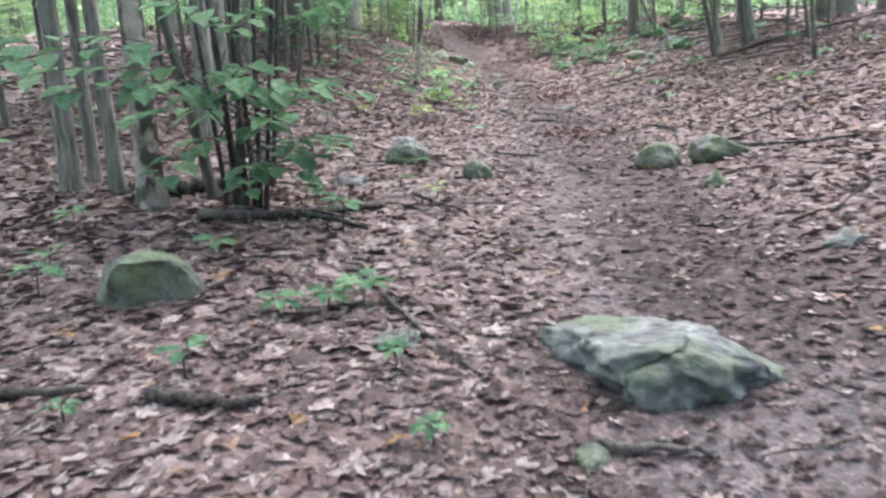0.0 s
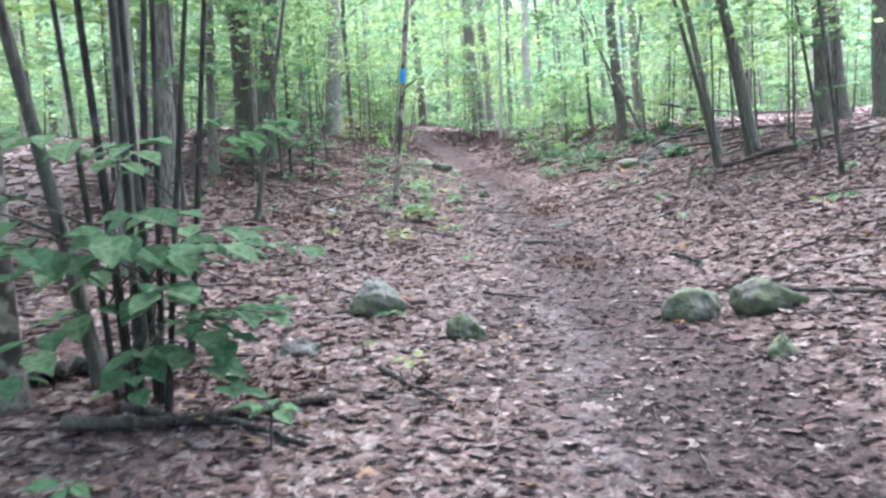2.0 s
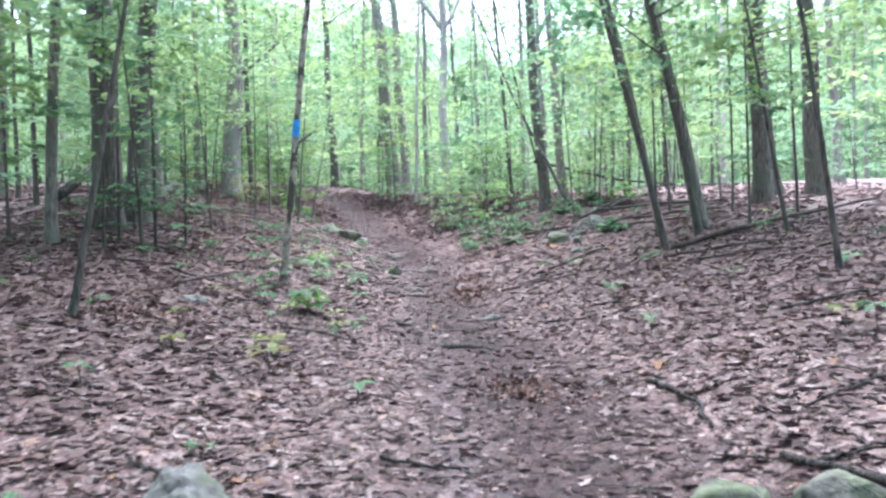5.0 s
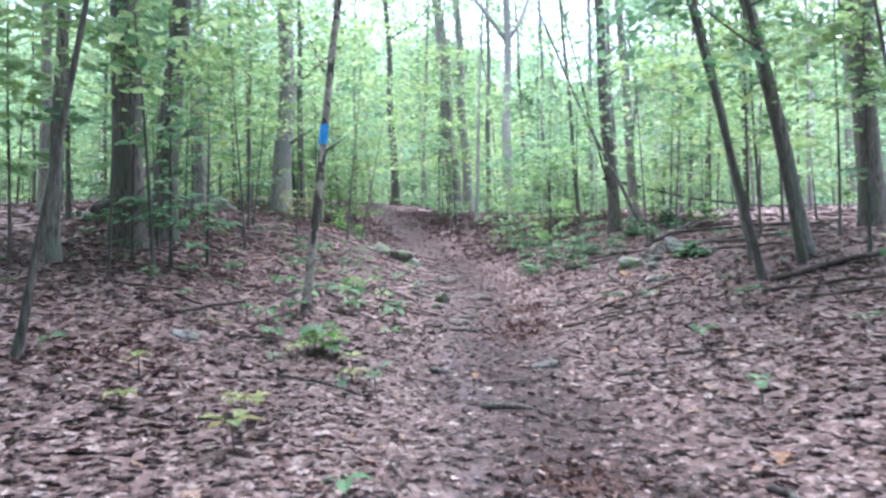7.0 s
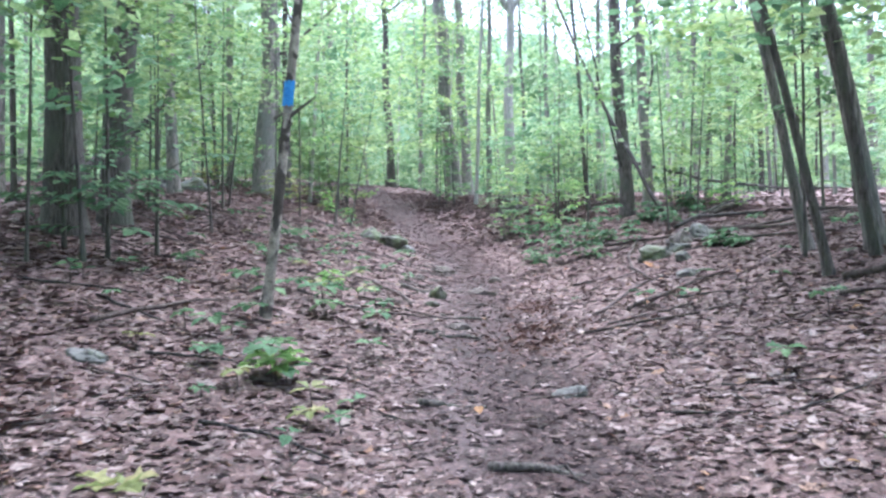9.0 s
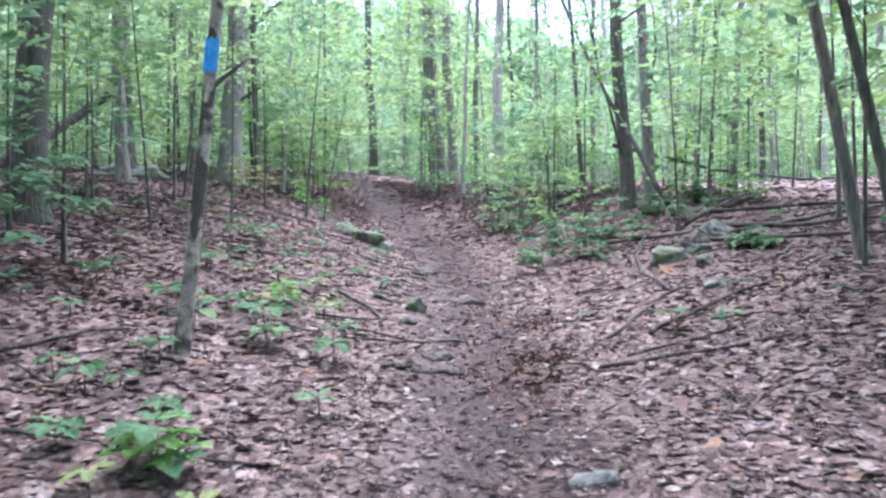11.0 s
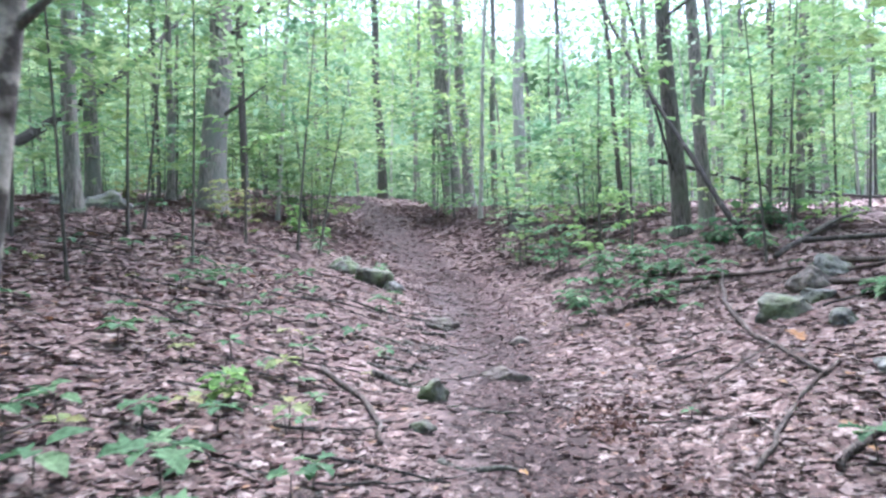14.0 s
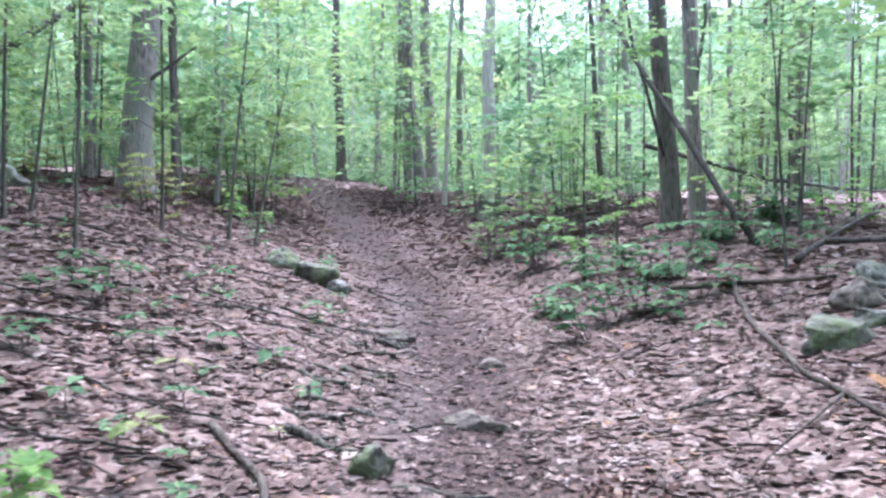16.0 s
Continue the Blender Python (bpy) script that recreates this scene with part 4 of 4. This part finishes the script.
def leaning_stems():
    """Dead stems that lean against the pair of trees, and a pole caught behind them."""
    for i, (a, b, r, label) in enumerate((
            ((5.4, 20.0, 2.3), (4.0, 25.0, 9.0), 0.045, "bare dead stem leaning steeply across the wood"),
            ((5.15, 22.3, 3.7), (4.2, 22.9, 8.6), 0.03, "thin dead branch leaning between the trees"),
            ((5.35, 23.77, 4.1), (12.6, 26.8, 3.5), 0.045, "fallen pole caught between trees"),
            ((-5.37, 18.6, 3.1), (-5.42, 31.5, 9.9), 0.1, "dark broken limb slanting between trunks"))):
        rng = random.Random(i)
        p0, p1 = Vector(a), Vector(b)
        pts = [p0.lerp(p1, j / 8) + Vector((0, 0, -0.035 * (p1 - p0).length * math.sin(math.pi * j / 8))) + Vector((rng.uniform(-1, 1), rng.uniform(-1, 1), rng.uniform(-1, 1))) * 0.03 for j in range(9)]
        v, f = tube(pts, [r * (1 - 0.055 * j) for j in range(9)], 8, 0.08, rng)
        tagged(mesh_object("dead_stem", v, f, DEADSTEM, smooth=True), label, "dead stem", "leaning dead stems")


leaning_stems()


# ---- small plants ----
def leaf_mesh(name, lobed, mat, stalk=0.25):
    """One leaf with a stalk, folded along the midrib and drooping to a pointed tip."""
    if lobed:
        base, faces = [tuple(p) for p in LOBED], list(LOBED_FACES)
    else:
        rows = ((0.0, 0.03), (0.12, 0.2), (0.3, 0.31), (0.5, 0.33), (0.7, 0.24), (0.86, 0.11), (1.0, 0.004))
        base = [(k * w, y, 0.22 * w * abs(k) + 0.012 * math.sin(17 * y) * abs(k)) for y, w in rows for k in (-1, 0, 1)]
        faces = [q for i in range(len(rows) - 1) for q in ((3 * i, 3 * i + 1, 3 * i + 4, 3 * i + 3), (3 * i + 1, 3 * i + 2, 3 * i + 5, 3 * i + 4))]
    verts = [(x, y + stalk, z * 1.5 - 0.16 * y * y) for x, y, z in base]
    n = len(base)
    verts += [(-0.012, 0, 0), (0.012, 0, 0), (0.008, stalk, 0.0), (-0.008, stalk, 0.0)]
    me = bpy.data.meshes.new(name)
    me.from_pydata(verts, [], faces + [(n, n + 1, n + 2, n + 3)])
    me.materials.append(mat)
    return me


LEAF = {(lobed, mat): leaf_mesh("leaf", lobed, mat) for lobed in (False, True) for mat in (HERB, SPRAY, YELLOW)}


def seedling(x, y, width, seed, mat=None, lobed=True, height=None, label="", tiers=1, leaves=6):
    """A small woodland plant: a thin stem with a whorl or tiers of leaves."""
    rng = random.Random(seed)
    mat = mat or HERB
    h = height or width * rng.uniform(0.35, 0.7)
    t = thing("seedling", label or ("small yellowing maple seedling among dry leaves" if mat is YELLOW else "small green maple seedling among dry leaves"), "seedling", "woodland seedlings", at=(x, y, ground_at(x, y)))
    lean = Vector((rng.uniform(-0.15, 0.15), rng.uniform(-0.15, 0.15), 1))
    v, f = tube([Vector((0, 0, -0.03)), lean * h * 0.5, lean * h], [0.005, 0.004, 0.003], 5)
    mesh_object("stem", v, f, DEADWOOD, t)
    turn = rng.uniform(0, 360)
    for tier in range(tiers):
        at = lean * h * (1 - tier / (tiers + 0.6))
        for k in range(leaves):
            s = width * rng.uniform(0.36, 0.52) * (1 + 0.15 * tier)
            leaf = shared("leaf", LEAF[(lobed, mat)], t)
            leaf.matrix_local = Matrix.Translation(at) @ pose(0, 0, 0, 0, 0, turn + 360 * (k + rng.uniform(-0.25, 0.25)) / leaves + 40 * tier) @ pose(0, 0, 0, rng.uniform(-18, 22), rng.uniform(-18, 18), 0) @ Matrix.Diagonal((s, s, s, 1))
    return t


def shrub(x, y, width, height, seed, stems=7, mat=None, label="loose clump of green maple shoots beside the trail"):
    """A loose clump of maple shoots, each with flat tiers of spreading leaves."""
    rng = random.Random(seed)
    t = thing("shrub", label, "shrub", "shrubs", at=(x, y, ground_at(x, y)))
    for i in range(stems):
        a, q = rng.uniform(0, 6.28), math.sqrt(rng.random()) * 0.55 * width
        foot = Vector((math.cos(a) * q * 0.6, math.sin(a) * q * 0.6, 0))
        foot.z = ground_at(x + foot.x, y + foot.y) - ground_at(x, y) - 0.03
        tip = Vector((math.cos(a) * q, math.sin(a) * q, foot.z + height * rng.uniform(0.35, 1)))
        v, f = tube([foot, foot.lerp(tip, 0.5) + Vector((0, 0, 0.04)), tip], [0.007, 0.005, 0.003], 5)
        mesh_object("stem", v, f, DEADWOOD, t)
        for tier in range(3):
            at, turn = foot.lerp(tip, 1 - 0.25 * tier), rng.uniform(0, 360)
            for k in range(5):
                s = rng.uniform(0.09, 0.17)
                leaf = shared("leaf", LEAF[(k % 4 > 0, mat or HERB)], t)
                leaf.matrix_local = Matrix.Translation(at) @ pose(0, 0, 0, 0, 0, turn + 72 * k + rng.uniform(-20, 20)) @ pose(0, 0, 0, rng.uniform(-16, 10), rng.uniform(-14, 14), 0) @ Matrix.Diagonal((s, s, s, 1))
    return t


shrub(3.1, 18.0, 1.2, 0.75, 1, 6)
shrub(3.6, 18.6, 1.3, 0.85, 2, 5)
shrub(4.3, 19.6, 1.3, 0.4, 9, 4)
shrub(5.6, 19.4, 1.1, 0.35, 11, 3)
shrub(3.7, 20.4, 1.2, 0.9, 7, 7)
shrub(3.1, 21.6, 1.1, 0.9, 8, 6)
shrub(2.65, 19.2, 0.4, 0.4, 3, 2)
shrub(4.65, 15.8, 0.6, 0.3, 4, 4)
shrub(6.3, 21.1, 0.6, 0.5, 5, 6)
shrub(-2.15, 22.3, 1.0, 0.85, 6, 8, YELLOW, "pale yellowing maple shoots at the foot of a tree")
shrub(-1.2, 24.6, 0.9, 0.6, 12, 5, SPRAY, "bright green maple shoots among trees")
shrub(5.2, 20.7, 0.9, 0.5, 13, 6)
shrub(6.6, 20.2, 0.6, 0.8, 14, 4, SPRAY, "bright green maple shoots among dead wood")
shrub(-3.9, 22.6, 0.9, 0.6, 15, 5, YELLOW, "pale yellowing maple shoots at the foot of a tree")
LOW_PLANTS = ((-0.09, 10.5, 0.27, 0), (-0.32, 10.3, 0.22, 1), (0.12, 9.9, 0.22, 1), (-1.03, 9.05, 0.22, 1), (2.79, 10.4, 0.24, 0), (3.62, 11.4, 0.26, 0),
              (-0.9, 2.42, 0.19, 0), (-0.5, 3.0, 0.2, 0), (-0.7, 2.95, 0.18, 0), (-1.15, 2.1, 0.14, 0), (-0.19, 2.52, 0.13, 0), (-0.05, 2.07, 0.13, 0),
              (-0.09, 4.95, 0.18, 1), (-0.95, 6.05, 0.16, 0), (-0.31, 8.65, 0.28, 1), (0.11, 10.15, 0.2, 1), (3.39, 7.45, 0.25, 0), (-0.98, 8.65, 0.18, 1), (-0.28, 8.25, 0.28, 1))
HIGH_PLANTS = ((-0.18, 10.55, 0.32, 0), (-0.57, 10.6, 0.24, 0), (0.35, 11.5, 0.25, 0), (-0.59, 11.9, 0.28, 0), (-0.32, 11.15, 0.2, 0), (-0.38, 14.4, 0.16, 0),
               (-0.2, 14.05, 0.18, 1), (-0.53, 13.65, 0.24, 0), (-0.67, 12.9, 0.36, 0), (-0.18, 12.9, 0.38, 0), (0.32, 12.55, 0.28, 0), (-0.02, 15.4, 0.26, 0),
               (0.38, 18.3, 0.32, 0), (-1.56, 13.45, 0.28, 0), (3.15, 12.95, 0.26, 0), (-0.11, 12.6, 0.3, 0), (-0.95, 13.2, 0.3, 0), (-0.75, 11.3, 0.28, 0))
for i, (x, y, w, yellow) in enumerate(LOW_PLANTS + HIGH_PLANTS):
    seedling(x, y, 0.95 * w, 100 + i, YELLOW if yellow else HERB, i % 3 > 0, leaves=5 + i % 3)


for x, y, w, seed in ((-0.16, 10.54, 0.3, 1), (-0.25, 14.16, 0.26, 2)):
    seedling(x, y, w, 260 + seed, SPRAY, True, 0.16, "bright green maple seedling among dry leaves", 2, 7)


def scattered_seedlings():
    rng = random.Random(5)
    n = 0
    while n < 236:
        x, y = (rng.uniform(-1.6, 0.6), rng.uniform(12.5, 18.5)) if n > 196 else (rng.uniform(-4, 6), rng.uniform(3, 26))
        u = x - float(trail_x(y))
        if abs(u) < 0.9:
            continue
        if (u > 0 and rng.random() < 0.55) or (y < 12 and rng.random() < 0.5):
            continue
        seedling(x, y, rng.uniform(0.1, 0.26), 300 + n, YELLOW if rng.random() < 0.1 else HERB, rng.random() < 0.5, leaves=rng.randint(3, 6))
        n += 1


scattered_seedlings()


def leafy_branch(parent, origin, start, end, rng, size, leaves=9, mat=None):
    """A thin twig from a stem to its tip with large leaves set along the outer part."""
    a, b = Vector(start) - origin, Vector(end) - origin
    sag = Vector((0, 0, 0.12 * (b - a).length))
    pts = [a.lerp(b, k / 6) + sag * math.sin(math.pi * k / 6) + Vector((rng.uniform(-1, 1), rng.uniform(-1, 1), 0)) * 0.015 for k in range(7)]
    v, f = tube(pts, [0.006 - 0.0007 * j for j in range(7)], 5)
    twig = mesh_object("branch", v, f, BARK_DARK, parent)
    for j in range(leaves):
        k = min(0.35 + 0.68 * j / (leaves - 1), 0.999) * 6
        at = pts[int(k)].lerp(pts[int(k) + 1], k - int(k))
        d, side, s = b - a, (-1) ** j, size * rng.uniform(0.75, 1.25)
        leaf = shared("leaf", LEAF[(False, mat or HERB)], twig)
        leaf.matrix_local = Matrix.Translation(at) @ pose(0, 0, 0, 0, 0, math.degrees(math.atan2(d.y, d.x)) - 90 + side * rng.uniform(15, 65)) @ pose(0, 0, 0, rng.uniform(-24, 6), side * rng.uniform(0, 16), 0) @ Matrix.Diagonal((s * 1.15, s, s, 1))


def leafy_clump():
    """Thin dark stems growing together, with large leaves on reaching twigs."""
    rng = random.Random(9)
    tips = ((-1.7, 3.1, 1.52), (-1.62, 3.4, 1.4), (-1.38, 3.6, 1.4), (-1.05, 3.92, 1.44), (-0.65, 4.02, 1.36), (-0.85, 3.9, 1.22), (-1.05, 4.15, 1.5), (-0.7, 4.28, 1.4),
            (-0.62, 4.3, 1.06), (-1.1, 4.1, 0.84), (-0.76, 4.2, 0.78), (-0.58, 4.6, 1.86), (-0.49, 4.47, 1.32), (-0.78, 4.28, 0.98), (-1.6, 4.0, 1.25), (-1.5, 3.95, 0.95),
            (-1.75, 3.3, 1.6), (-1.9, 3.3, 1.45), (-0.95, 4.0, 1.75), (-1.3, 3.9, 1.8))
    stems = ((0, 0, 0.02, 5, 0.02), (0.07, 0.05, 0.06, 5, 0.016), (-0.06, 0.06, -0.03, 4.5, 0.022), (0.12, -0.03, 0.13, 4.5, 0.014), (-0.14, 0.1, -0.06, 5, 0.016), (0.02, 0.14, 0.0, 5, 0.018),
             (0.03, 0.55, 0.13, 5, 0.017), (-0.16, 0.42, 0.1, 5, 0.021))
    for i, (dx, dy, lean, h, r) in enumerate(stems):
        x, y = -1.2 + dx, 4.4 + dy
        t, st = sapling(x, y, r, lean, h, 90 + i, 0.3, 0.7, DEADSTEM, "thin dark stem of a leafy sapling clump", twigs=0)
        for tip in tips[i::len(stems)]:
            foot = t.location + st.mid(max(0.3, tip[2] - st.z - 0.25))
            leafy_branch(t, t.location, foot, tip, rng, 0.145, 9)


leafy_clump()


def hanging_sprays():
    """Thin saplings beside the twin trunks and the leaning trees, with low leafy branches."""
    rng = random.Random(14)
    for x, y, h, low, high, count in ((-2.95, 14.9, 2.4, 0.35, 0.85, 9), (-2.75, 13.5, 2.4, 0.45, 1.0, 9), (5.3, 12.3, 3.6, 0.7, 2.1, 9), (6.1, 10.3, 3.2, 0.8, 1.8, 6),
                                      (-2.25, 13.3, 3.4, 0.2, 1.0, 7), (4.6, 13.6, 4.5, 1.1, 2.4, 7), (-2.6, 9.2, 4.0, 0.9, 1.9, 6),
                                      (-2.0, 13.9, 2.6, 0.5, 1.3, 12), (-1.6, 20.6, 4.6, 1.3, 3.4, 9), (-2.7, 19.2, 4.6, 1.2, 3.2, 9), (3.35, 20.3, 3.4, 0.5, 2.2, 12), (4.3, 22.0, 4.0, 0.6, 3.0, 10), (6.9, 20.6, 4.2, 0.8, 3.2, 9)):
        t, st = sapling(x, y, 0.022, 0.02, h, int(90 * h + 10 * y), 0.8, 0.55, BARK_DARK, "thin sapling with low hanging leafy branches", twigs=3)
        for k in range(count):
            a, z = -math.pi * (0.05 + 0.9 * (k + rng.uniform(0.1, 0.9)) / count), rng.uniform(low, high)
            reach = rng.uniform(0.4, 0.8)
            tip = t.location + Vector((math.cos(a) * reach, math.sin(a) * reach * 0.8, z))
            leafy_branch(t, t.location, t.location + st.mid(max(0.2, z - 0.2)), tip, rng, 0.12, 11, SPRAY if y > 19 else HERB)


hanging_sprays()


# ---- bright fallen leaves ----
def bright_leaves():
    rng = random.Random(21)
    flat = [leaf_mesh("fallen_leaf", lobed, BRIGHT, 0.2) for lobed in (False, True)]
    for i in range(46):
        x, y = rng.uniform(-2, 4), rng.uniform(1.4, 18)
        s = rng.uniform(0.05, 0.085)
        ob = new("fallen_leaf", flat[i % 2])
        ob.matrix_world = pose(x, y, ground_at(x, y) + 0.035, rng.uniform(-15, 15), rng.uniform(-15, 15), rng.uniform(0, 360)) @ Matrix.Diagonal((s, s, s, 1))
        tagged(ob, "single bright orange or yellow fallen leaf", "leaf", "bright fallen leaves")
    big = new("fallen_leaf", flat[1])
    big.matrix_world = pose(3.5, 15.1, ground_at(3.5, 15.1) + 0.06, 35, 5, 20) @ Matrix.Diagonal((0.16, 0.16, 0.16, 1))
    tagged(big, "large orange maple leaf caught on a dead branch", "leaf", "bright fallen leaves")


bright_leaves()
